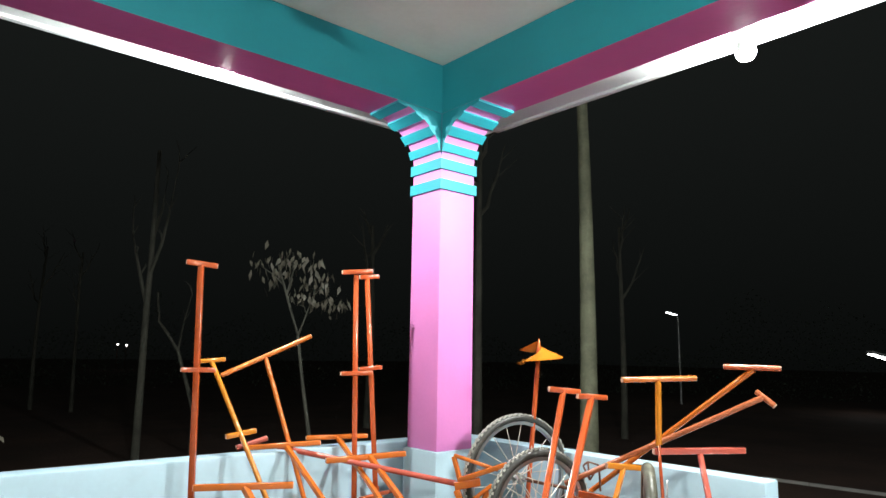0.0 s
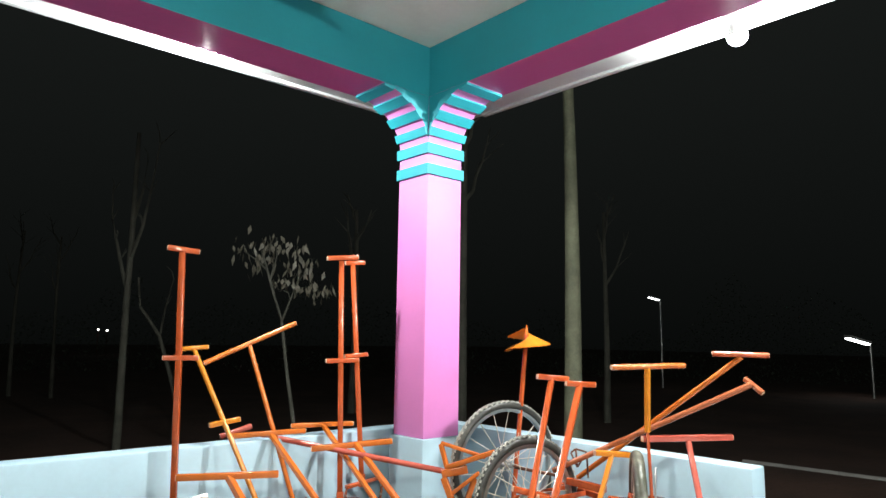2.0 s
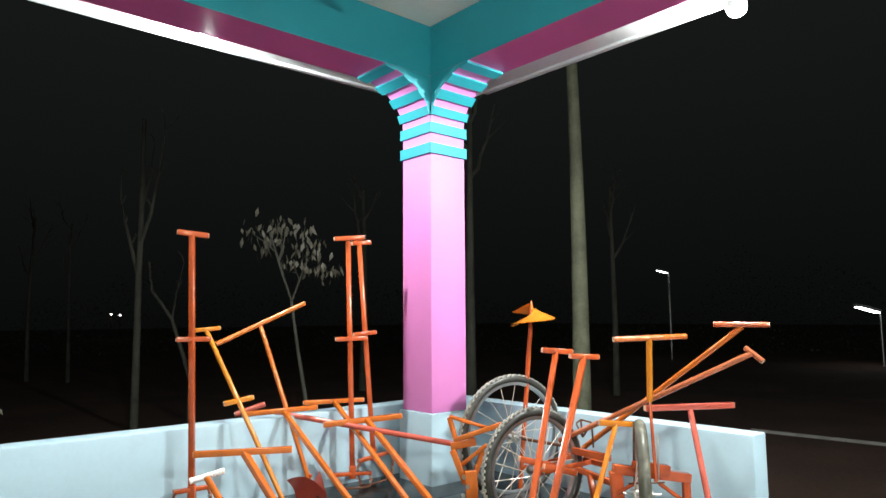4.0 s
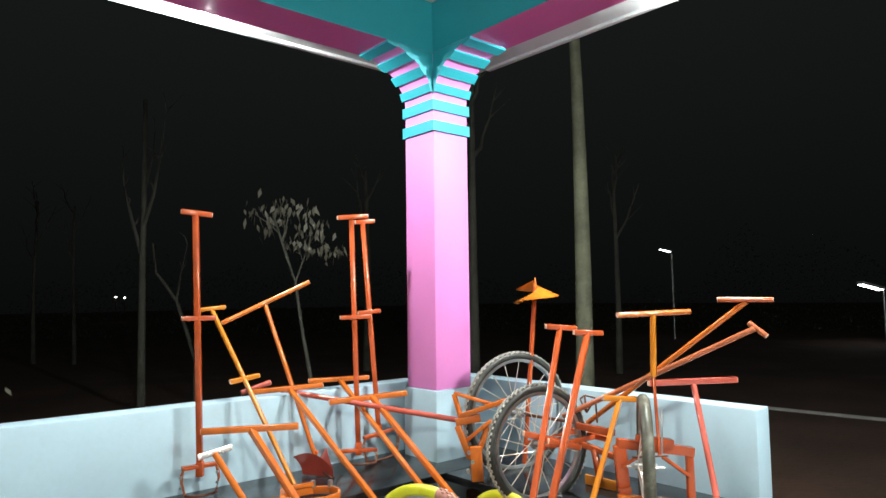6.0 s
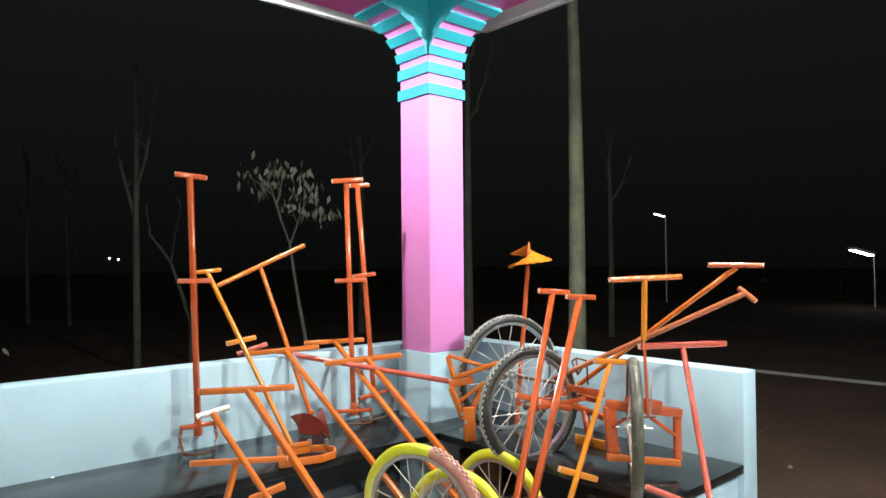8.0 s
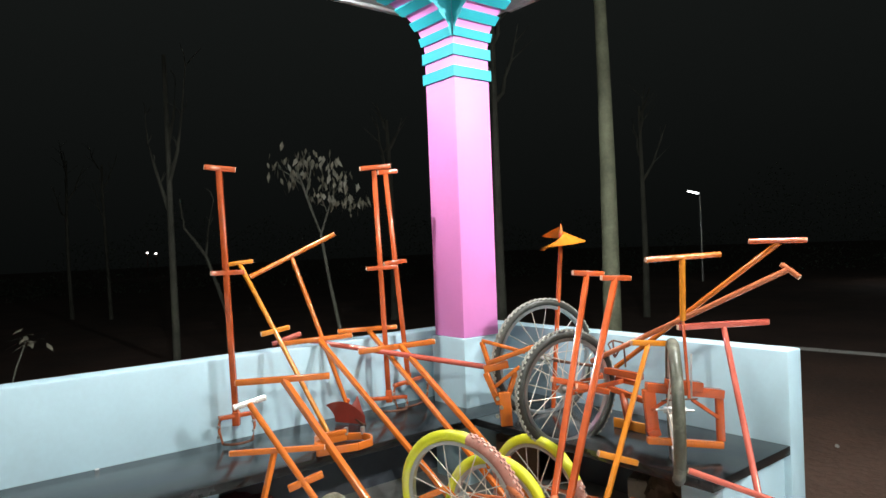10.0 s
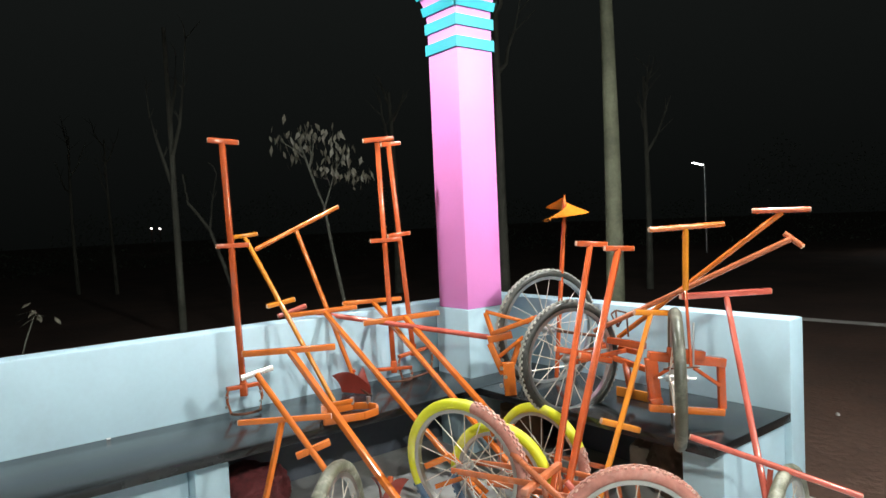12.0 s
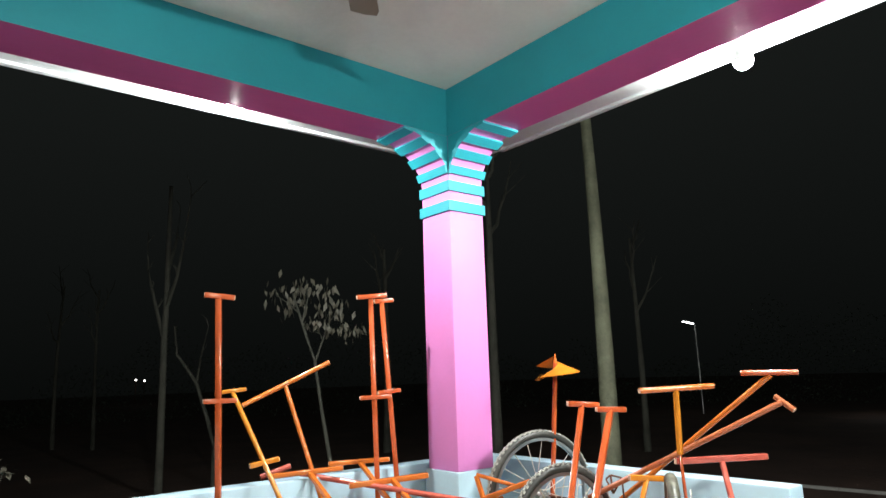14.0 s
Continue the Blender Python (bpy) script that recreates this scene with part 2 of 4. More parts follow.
def prism_into(bm, outline, axis, lo, hi, cap=0, side=0):
    """Extrude an outline of (a, b) along x or y. cap, side: material slots."""
    def at(a, b, c):
        return (c, a, b) if axis == "x" else (a, c, b)
    v0 = [bm.verts.new(at(a, b, lo)) for a, b in outline]
    v1 = [bm.verts.new(at(a, b, hi)) for a, b in outline]
    n = len(outline)
    for i in range(n):
        f = bm.faces.new((v0[i], v0[(i + 1) % n], v1[(i + 1) % n], v1[i]))
        f.material_index = side
    bm.faces.new(v0[::-1]).material_index = cap
    bm.faces.new(v1).material_index = cap
    return bm


def slab(name, lo, hi, material, label, category, bevel=0.0, kind="structure"):
    ob = new(name, mesh_of(box(lo, hi, bevel), name, material, smooth=bevel > 0))
    return tagged(ob, label, category, kind=kind)


# ---- structure ----
def rough_sheet(name, lo, hi, step, z, material, amp, label, category):
    bm = bmesh.new()
    nx, ny = int((hi[0] - lo[0]) / step), int((hi[1] - lo[1]) / step)
    g = [[bm.verts.new((lo[0] + i * step, lo[1] + j * step, z + amp * noise.noise((i * 0.7, j * 0.7, 3)))) for j in range(ny + 1)] for i in range(nx + 1)]
    for i in range(nx):
        for j in range(ny):
            bm.faces.new((g[i][j], g[i + 1][j], g[i + 1][j + 1], g[i][j + 1]))
    return tagged(new(name, mesh_of(bm, name, material, smooth=True)), label, category, kind="structure")


rough_sheet("ground", (-120, -120), (120, 120), 2.0, GND, GROUND, 0.05, "bare brown soil ground around the pavilion", "ground")
slab("floor", (-ROOM - 0.7, -ROOM - 0.7, GND - 0.3), (0.75, 0.75, 0.0), FLOOR, "grey cement pavilion floor on a plinth", "floor")
slab("ceiling", (-ROOM - BW, -ROOM - BW, CEIL), (BW, BW, CEIL + 0.14), CEILING, "off-white distempered concrete ceiling with faint stains", "ceiling")

# parapets: the long one runs along x, the short one along y up to the entrance
WALL_END = -1.605
bm = bmesh.new()
box_into(bm, (-ROOM, YI, -0.02), (XI + WT, YI + WT, WTOP), 0.012)
tagged(new("wall_north", mesh_of(bm, "wall_north", BLUE, smooth=True)), "pale blue painted plastered parapet wall, rounded top edge", "wall", kind="structure")
bm = bmesh.new()
box_into(bm, (XI, WALL_END, -0.02), (XI + WT - 0.002, YI - 0.002, WTOP), 0.009)
tagged(new("wall_east", mesh_of(bm, "wall_east", BLUE, smooth=True)), "pale blue painted plastered parapet wall beside the entrance", "wall", kind="structure")
bm = box((-ROOM - 0.5, -ROOM, -0.02), (-ROOM - 0.33, YI, WTOP), 0.012)
tagged(new("wall_west", mesh_of(bm, "wall_west", BLUE, smooth=True)), "pale blue painted parapet wall", "wall", kind="structure")
bm = box((-ROOM, -ROOM - 0.5, -0.02), (XI + WT, -ROOM - 0.33, WTOP), 0.012)
tagged(new("wall_south", mesh_of(bm, "wall_south", BLUE, smooth=True)), "pale blue painted parapet wall", "wall", kind="structure")

# dark sheets added over the wall below the seats to darken it, and the plinth that carries the far part of the long
# seat
slab("dark_sheet_north", (-1.50, YI - 0.012, 0.001), (XI - 0.013, YI + 0.01, BENCH - 0.044), UNDER_SEAT, "dark slate sheet added over the wall under the long bench", "dado")
slab("dark_sheet_east", (XI - 0.012, WALL_END + 0.26, 0.001), (XI + 0.01, YI - 0.013, BENCH - 0.044), UNDER_SEAT, "dark slate sheet added over the wall under the short bench", "dado")
slab("plinth_north", (-ROOM + 0.02, -0.02, 0.001), (-1.658, YI - 0.006, BENCH - 0.044), BLUE, "pale blue plastered plinth under the long bench", "plinth", 0.006)

# beams: teal inside, pink with its shade painted in underneath, white outside
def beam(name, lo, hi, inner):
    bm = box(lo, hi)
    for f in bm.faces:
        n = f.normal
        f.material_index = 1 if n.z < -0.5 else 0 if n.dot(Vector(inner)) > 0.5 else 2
    ob = new(name, mesh_of(bm, name, TEAL, PINK_SHADED, WHITE))
    return tagged(ob, "teal painted concrete beam, pink underside darkened for shade", "beam", kind="structure")


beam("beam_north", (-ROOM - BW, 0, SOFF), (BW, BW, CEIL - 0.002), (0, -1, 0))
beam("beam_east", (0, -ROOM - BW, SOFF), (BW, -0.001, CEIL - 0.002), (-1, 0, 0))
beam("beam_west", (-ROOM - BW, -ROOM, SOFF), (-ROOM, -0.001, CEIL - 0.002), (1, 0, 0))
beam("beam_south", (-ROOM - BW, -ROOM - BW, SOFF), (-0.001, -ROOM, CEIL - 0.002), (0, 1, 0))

# sunshades outside the beams
SZ = SOFF + 0.13   # underside of the sunshades
SO = 0.725          # their outer edge
for name, lo, hi in (("sunshade_north", (-ROOM - SO, BW + 0.002, SZ), (SO + 0.02, SO, SZ + 0.09)),
                     ("sunshade_east", (BW + 0.002, -ROOM - SO, SZ), (SO + 0.02, BW, SZ + 0.09)),
                     ("sunshade_west", (-ROOM - SO, -ROOM - SO, SZ), (-ROOM - BW - 0.002, BW, SZ + 0.09)),
                     ("sunshade_south", (-ROOM - BW, -ROOM - SO, SZ), (BW, -ROOM - BW - 0.002, SZ + 0.09))):
    bm = box(lo, hi, 0.006)
    along_x = hi[0] - lo[0] > hi[1] - lo[1]
    k = 1 if along_x else 0
    outer = hi[k] if hi[k] > 0 else lo[k]
    a, b = sorted((outer, outer - math.copysign(0.045, outer)))
    lip_lo, lip_hi = [lo[0] + 0.05, lo[1] + 0.05, SZ - 0.018], [hi[0] - 0.05, hi[1] - 0.05, SZ + 0.02]
    lip_lo[k], lip_hi[k] = a + 0.001, b - 0.001
    box_into(bm, lip_lo, lip_hi, 0.006)     # drip edge along the outer side
    tagged(new(name, mesh_of(bm, name, WHITE, smooth=True)), "white painted concrete sunshade slab with a drip edge", "sunshade", kind="structure")


# column with corbelled bands
def arc(i, n=12):
    """Point i of n along the line that runs up the column's side and curves out under the beam: (out, z)."""
    s = i / n
    if s < 0.25:
        return (0.0, 2.404 + s / 0.25 * 0.19)
    a = (s - 0.25) / 0.75 * math.pi / 2
    return (0.41 * (1 - math.cos(a)), 2.594 + (SOFF - 2.594) * math.sin(a))


def column(x, y, sx, sy):
    """sx, sy: the sides (+1 or -1) on which the room lies, so that the beams run that way."""
    col = thing("column", (x, y, 0), "square pink column with teal corbelled bands and a pale blue base", "column", kind="structure")

    def put(name, bm, m, label=""):
        bmesh.ops.scale(bm, vec=(-sx, -sy, 1), verts=bm.verts)
        return part(name, bm, m, col, label)
    put("shaft", box((0, 0, 0.861), (COL, COL, SOFF - 0.001), 0.006), PINK, "pink painted column shaft")
    put("base", box((-0.014, -0.014, 0.0), (COL + 0.02, COL + 0.02, 0.861), 0.01), BLUE, "pale blue painted column base")
    for ax in "xy":
        # spandrel: pink underneath, teal on the inner face
        ol = [(-arc(i)[0], arc(i)[1]) for i in range(3, 12)] + [(-arc(11)[0], SOFF - 0.0005), (0.0, SOFF - 0.0005)]
        bm = bmesh.new()
        prism_into(bm, ol, "y" if ax == "x" else "x", 0.001, COL - 0.004, cap=1, side=0)
        put("corbel", bm, [PINK, TEAL], "curved corbel between column and beam")
        for i in range(12):
            if i % 2:
                continue
            p, q = arc(i), arc(i + 1)
            d = Vector((q[0] - p[0], q[1] - p[1])).normalized()
            nrm = Vector((d.y, -d.x))
            o = 0.016
            pts = [(-p[0], p[1]), (-q[0], q[1]), (-(q[0] + nrm.x * o), q[1] + nrm.y * o), (-(p[0] + nrm.x * o), p[1] + nrm.y * o)]
            if i < 3:
                pts = [(0.03, p[1]), (0.03, q[1]), (-o, q[1]), (-o, p[1])]
            bm = bmesh.new()
            lo = -o if i < 3 and ax == "x" else (0.03 if i < 3 else -0.008)
            prism_into(bm, pts, "y" if ax == "x" else "x", lo, COL + 0.006)
            put("band", bm, TEAL)
    return col


column(0, 0, -1, -1)
column(-ROOM, 0, 1, -1)
column(0, -ROOM, -1, 1)
column(-ROOM, -ROOM, 1, 1)

# granite seats on painted legs
def seat_bench(name, lo, hi, legs, label):
    ob = thing(name, ((lo[0] + hi[0]) / 2, (lo[1] + hi[1]) / 2, 0), label, "bench")
    c = Vector(ob.location)
    part("seat_slab", box(tuple(Vector(lo) - c), tuple(Vector(hi) - c), 0.004), GRANITE, ob, "polished black granite slab")
    for a, b in legs:
        part("leg", box(tuple(Vector(a) - c), tuple(Vector(b) - c), 0.006), BLUE, ob, "pale blue painted brick leg")
    return ob


ST = 0.042
seat_bench("bench", (-ROOM, YF, BENCH - ST), (XI - 0.002, YI - 0.002, BENCH),
           [((-1.655, -0.10, 0), (-1.505, YI - 0.004, BENCH - ST))],
           "long black granite bench along the parapet")
seat_bench("bench", (XF, WALL_END + 0.002, BENCH - ST), (XI - 0.002, YF - 0.002, BENCH),
           [((0.0, WALL_END + 0.03, 0), (XI - 0.004, -1.385, BENCH - ST))],
           "short black granite bench ending at the entrance")


# ---- lamps ----
def bulb_lamp(at, fixed, material, label):
    """LED bulb: a half globe at the end of an opaque white body that starts at the point where it is fixed."""
    at, fixed = Vector(at), Vector(fixed)
    ob = thing("bulb_lamp", at, label, "lamp", group="bulbs of the pavilion")
    back = fixed - at
    n = back.length
    f = frame_on(back, (0.3, 0.2, 1))
    bm = bmesh.new()
    bmesh.ops.create_uvsphere(bm, u_segments=28, v_segments=18, radius=0.046)
    bmesh.ops.bisect_plane(bm, geom=list(bm.verts) + list(bm.edges) + list(bm.faces), plane_co=(0, 0, 0.019), plane_no=(0, 0, 1), clear_outer=True)
    bmesh.ops.rotate(bm, cent=(0, 0, 0), matrix=f, verts=bm.verts)
    part("globe", bm, material, ob, "lit white LED globe")
    d = back.normalized()
    part("cap", rod_into(bmesh.new(), d * 0.018, d * min(0.07, n * 0.7), 0.0418, 24, 0.022), PLASTIC, ob, "white plastic bulb body")
    part("holder", rod_into(bmesh.new(), d * min(0.068, n * 0.68), d * (n - 0.008), 0.019, 18), PLASTIC, ob, "white bulb holder")
    part("rose", rod_into(bmesh.new(), d * (n - 0.012), d * (n + 0.004), 0.036, 20), PLASTIC, ob, "round white mounting plate")
    return ob


bulb_lamp((-1.22, 0.383, 2.923), (-1.22, BW + 0.002, 2.963), LIT, "lit LED bulb on the outer face of the beam")
bulb_lamp((0.62, -1.599, 2.919), (0.550, -1.599, SZ - 0.002), LIT_E, "lit LED bulb on a slanting holder under the white sunshade")
bulb_lamp((0.62, -4.30, 2.919), (0.550, -4.30, SZ - 0.002), LIT_E, "lit LED bulb on a slanting holder under the white sunshade")
# fill lamp added out of view to brighten beams, walls and tools
bulb_lamp((-2.70, -3.90, 2.58), (-2.70, -3.90, CEIL - 0.002), LIT_FILL, "unseen fill bulb added on a long holder under the ceiling")


# ---- ceiling fan ----
def ceiling_fan(x, y, turn):
    fan = thing("ceiling_fan", (x, y, CEIL), "brown three-blade ceiling fan at rest", "fan")
    part("canopy", rod_into(bmesh.new(), (0, 0, -0.07), (0, 0, -0.001), 0.035, 20, 0.06), FANBROWN, fan)
    part("down_rod", rod_into(bmesh.new(), (0, 0, -0.15), (0, 0, -0.06), 0.012, 12), FANBROWN, fan)
    bm = rod_into(bmesh.new(), (0, 0, -0.19), (0, 0, -0.14), 0.11, 28, 0.07)
    rod_into(bm, (0, 0, -0.25), (0, 0, -0.19), 0.07, 28, 0.11)
    part("motor", bm, FANBROWN, fan)
    for k in range(3):
        a = radians(turn + 120 * k)
        r = Matrix.Rotation(a, 3, "Z")
        bm = bmesh.new()
        prof = [(0.16, -0.045), (0.35, -0.062), (0.60, -0.068), (0.64, -0.055), (0.645, 0.0), (0.63, 0.06), (0.35, 0.055), (0.16, 0.045)]
        lo = [bm.verts.new(r @ Vector((u, v, -0.203 + v * 0.18))) for u, v in prof]
        hi = [bm.verts.new(r @ Vector((u, v, -0.197 + v * 0.18))) for u, v in prof]
        bm.faces.new(lo[::-1])
        bm.faces.new(hi)
        for i in range(len(prof)):
            bm.faces.new((lo[i], lo[(i + 1) % len(prof)], hi[(i + 1) % len(prof)], hi[i]))
        part("blade", bm, FANBROWN, fan)
        part("blade_bracket", bar_into(bmesh.new(), r @ Vector((0.08, 0, -0.195)), r @ Vector((0.22, 0, -0.193)), 0.035, 0.006, 0.001), STEEL, fan)
    return fan


# ---- wheels ----
SPOKE = None


def wheel(parent, center, across, radius, tyres, lean=0.0, width=0.048, knobs=True, spokes=18, start=0.0):
    """A spoked wheel, its plane holding z (leaning by lean degrees) and the horizontal direction across.
    tyres: (material, share of the circle) from the side named by start on. Parts: tyre, rim, hub, spokes."""
    global SPOKE
    u = Vector((across[0], across[1], 0)).normalized()
    n = Vector((u.y, -u.x, 0))
    rot = Matrix.Rotation(radians(lean), 3, u)
    f = Matrix((u, rot @ Vector((0, 0, 1)), rot @ n)).transposed()
    c = Vector(center)
    base = Vector(parent.location)

    def at(a, r, w):
        return c - base + f @ Vector((r * math.cos(a), r * math.sin(a), w))
    hw = width / 2
    rt = radius - hw

    def ring(bm, a0, a1, r0, prof, seg):
        """Sweep a closed profile of (dr, w) round the circle."""
        full = abs(a1 - a0) > 6.28
        rows = []
        for i in range(seg + (0 if full else 1)):
            a = a0 + (a1 - a0) * i / seg
            rows.append([bm.verts.new(at(a, r0 + dr, w)) for dr, w in prof])
        m = len(prof)
        for i in range(seg):
            s, e = rows[i], rows[(i + 1) % len(rows)]
            for k in range(m):
                bm.faces.new((s[k], s[(k + 1) % m], e[(k + 1) % m], e[k]))
        if not full:
            bm.faces.new(rows[0][::-1])
            bm.faces.new(rows[-1])
    bm = bmesh.new()
    ri = rt - hw - 0.006
    ring(bm, 0, 2 * math.pi, ri, [(-0.007, -0.012), (0.0, -0.015), (0.010, -0.015), (0.010, 0.015), (0.0, 0.015), (-0.007, 0.012)], 56)
    rim = part("wheel_rim", bm, STEEL, parent, "chromed steel rim")
    a0 = start
    for m, share in tyres:
        a1 = a0 + 2 * math.pi * share
        bm = bmesh.new()
        prof = [(hw * math.cos(t), hw * math.sin(t)) for t in [2 * math.pi * k / 10 for k in range(10)]]
        ring(bm, a0, a1, rt, prof, max(8, int(56 * share)))
        if knobs and m is not YELLOW:
            n_k = int(64 * share)
            for i in range(n_k):
                for w, da in ((-0.45, 0.0), (0.0, 0.5), (0.45, 0.0)):
                    a = a0 + (a1 - a0) * (i + da) / n_k
                    r = rt + hw * math.cos(math.asin(w)) - 0.002
                    q = [at(a + s * 0.022, r + h, (w + t * 0.2) * hw * 1.05) for h in (0, 0.0075) for s, t in ((-1, -1), (1, -1), (1, 1), (-1, 1))]
                    vs = [bm.verts.new(p) for p in q]
                    for ids in ((4, 5, 6, 7), (0, 1, 5, 4), (1, 2, 6, 5), (2, 3, 7, 6), (3, 0, 4, 7)):
                        bm.faces.new([vs[k] for k in ids]).material_index = 1
        part("tyre", bm, [m, TREADS.get(m.name, m)], rim, {"yellow_rubber": "yellow smooth rubber tyre", "red_mud_dusted_rubber": "tyre crusted with pinkish red mud", "faded_blue_rubber": "faded blue rubber tyre"}.get(m.name, "dusty knobbly rubber tyre"))
        a0 = a1
    bm = bmesh.new()
    rod_into(bm, at(0, 0, -0.045), at(0, 0, 0.045), 0.014, 14)
    for w in (-0.03, 0.03):
        rod_into(bm, at(0, 0, w - 0.003), at(0, 0, w + 0.003), 0.026, 16)
    rod_into(bm, at(0, 0, -0.075), at(0, 0, 0.075), 0.005, 8)
    part("hub", bm, STEEL, rim, "steel wheel hub with axle")
    if SPOKE is None:
        SPOKE = mesh_of(rod_into(bmesh.new(), (0, 0, 0), (0, 0, 1), 0.0022, 6), "spoke", SPOKEM, smooth=True)
    for i in range(spokes):
        a = 2 * math.pi * i / spokes + 0.1
        w = 0.03 if i % 2 else -0.03
        p = at(a + (0.9 if i % 4 < 2 else -0.9), 0.024, w)
        q = at(a, ri - 0.006, 0)
        sp = new("spoke", SPOKE)
        sp.parent = rim
        d = q - p
        sp.matrix_basis = Matrix.LocRotScale(p, frame_on(d).to_quaternion(), Vector((1, 1, d.length)))
    return at


def local(ob, *pts):
    b = Vector(ob.location)
    return [Vector(p) - b for p in pts]


def bar(name, ob, a, b, w, m, label="", h=None, round_bar=False, up=(0, 0, 1)):
    p, q = local(ob, a, b)
    bm = bmesh.new()
    if round_bar:
        rod_into(bm, p, q, w / 2, 14)
    else:
        bar_into(bm, p, q, w, h, 0.004, up)
    if name in ("grip", "cross_bar"):
        d = (q - p).normalized()
        for e, sgn in ((p, -1), (q, 1)):
            cap = bmesh.new()
            a, b = e - d * 0.004 * sgn, e + d * 0.0015 * sgn
            if round_bar:
                rod_into(cap, a, b, w * 0.42, 12)
            else:
                bar_into(cap, a, b, w * 0.84, (h or w) * 0.84, 0.002, up)
            part("tube_end", cap, PALE, ob, "pale worn tube end")
    return part(name, bm, m, ob, label)


def down_to(a, b, z):
    """The point of the line a-b at height z."""
    a, b = Vector(a), Vector(b)
    return a + (b - a) * ((z - a.z) / (b.z - a.z))


# ---- hand weeders leaning on the parapet ----
def fork_foot(ob, a, b, drop, m, metal):
    """Flat cross bar with two bolted prongs that stand on the seat, joined by a thin hoop blade."""
    bar("foot_bar", ob, a, b, 0.034, m, h=0.020)
    a, b = Vector(a), Vector(b)
    d = (b - a).normalized()
    feet = []
    for p, s in ((a + d * 0.010, -1), (b - d * 0.010, 1)):
        knee = p + d * 0.012 * s + Vector((0, -0.006, -drop * 0.5))
        foot = p - d * 0.004 * s + Vector((0, -0.012, -drop + 0.004))
        feet.append(foot)
        pts = local(ob, p, p + d * 0.010 * s + Vector((0, 0, -drop * 0.25)), knee, foot)
        prong = part("prong", tube_into(bmesh.new(), pts, 0.0085, 8, 0.0065), BROWN, ob, "worn steel prong")
        for k in (0.30, 0.66):
            c = p + d * 0.010 * s + Vector((0, 0, -drop * k))
            part("bolt", rod_into(bmesh.new(), *local(ob, c + Vector((-0.012, -0.016, 0)), c + Vector((0.006, 0.010, 0))), 0.0075, 6), STEEL, prong, "steel bolt")
    n = Vector((d.y, -d.x, 0))
    mid = (feet[0] + feet[1]) / 2
    half = (feet[1] - feet[0]) / 2
    arcpts = [mid - half * math.cos(t) + n * 0.05 * math.sin(t) + Vector((0, 0, 0.003)) for t in [math.pi * k / 12 for k in range(13)]]
    part("blade", tube_into(bmesh.new(), local(ob, *arcpts), 0.007, 6), metal, ob, "rusty curved hoe blade")
    c = (a + b) / 2
    part("nut", rod_into(bmesh.new(), *local(ob, c + Vector((0, 0, -0.024)), c + Vector((0, 0, -0.008))), 0.012, 6), RUST, ob, "rusty nut under the foot bar")


def tall_weeder(base, top, t0, t1, m0, m1, f0, f1, paint, w=0.028):
    ob = thing("hand_weeder", base, "tall red-orange hand weeder standing on the granite seat", "weeder", group="hand weeders on the seat")
    bar("shaft", ob, base, top, w, paint)
    bar("grip", ob, t0, t1, 0.027, paint, "T grip bar with open tube ends")
    bar("cross_bar", ob, m0, m1, 0.025, paint)
    drop = (Vector(f0).z + Vector(f1).z) / 2 - BENCH - 0.004
    fork_foot(ob, f0, f1, drop, REDOR, RUST)
    bar("foot_joint", ob, Vector(base) + Vector((0, 0, -0.02)), Vector(base) + Vector((0, 0, 0.05)), w * 1.25, paint)
    return ob


tall_weeder((-1.261, 0.313, 0.563), (-1.292, 0.337, 1.843), (-1.360, 0.353, 1.850), (-1.216, 0.314, 1.837), (-1.354, 0.337, 1.317), (-1.192, 0.308, 1.316), (-1.348, 0.320, 0.593), (-1.170, 0.315, 0.592), REDOR)
tall_weeder((-0.358, 0.280, 0.527), (-0.381, 0.311, 1.869), (-0.466, 0.329, 1.877), (-0.291, 0.277, 1.895), (-0.460, 0.312, 1.294), (-0.281, 0.257, 1.298), (-0.478, 0.289, 0.543), (-0.239, 0.274, 0.521), REDOR, 0.029)
tall_weeder((-0.186, 0.318, 0.596), (-0.270, 0.359, 1.862), (-0.316, 0.370, 1.865), (-0.199, 0.341, 1.876), (-0.315, 0.345, 1.317), (-0.173, 0.320, 1.330), (-0.296, 0.318, 0.586), (-0.054, 0.312, 0.615), REDOR, 0.029)


# ---- ridger: long slanting grip, red mouldboards at the foot ----
def mouldboard(ob, tip, back, width, height, m, name="mouldboard"):
    """Two curved wings that sweep back from a tip."""
    tip, back = local(ob, tip, back)
    d = (back - tip)
    d.z = 0
    side = Vector((-d.y, d.x, 0)).normalized()
    for s in (-1, 1):
        bm = bmesh.new()
        n, k = 8, 5
        for off in (0.0, 0.004):
            g = []
            for i in range(n + 1):
                u = i / n
                row = []
                for j in range(k + 1):
                    v = j / k
                    p = tip + d * u * 0.9 + side * s * (width * (u ** 1.4) * (0.55 + 0.75 * v * v) + off) + Vector((0, 0, height * v * (0.35 + 0.65 * math.sin(math.pi * min(1.0, u * 0.72)))))
                    row.append(bm.verts.new(p))
                g.append(row)
            for i in range(n):
                for j in range(k):
                    bm.faces.new((g[i][j], g[i + 1][j], g[i + 1][j + 1], g[i][j + 1]))
        part(name, bm, m, ob, "red painted curved mouldboard")


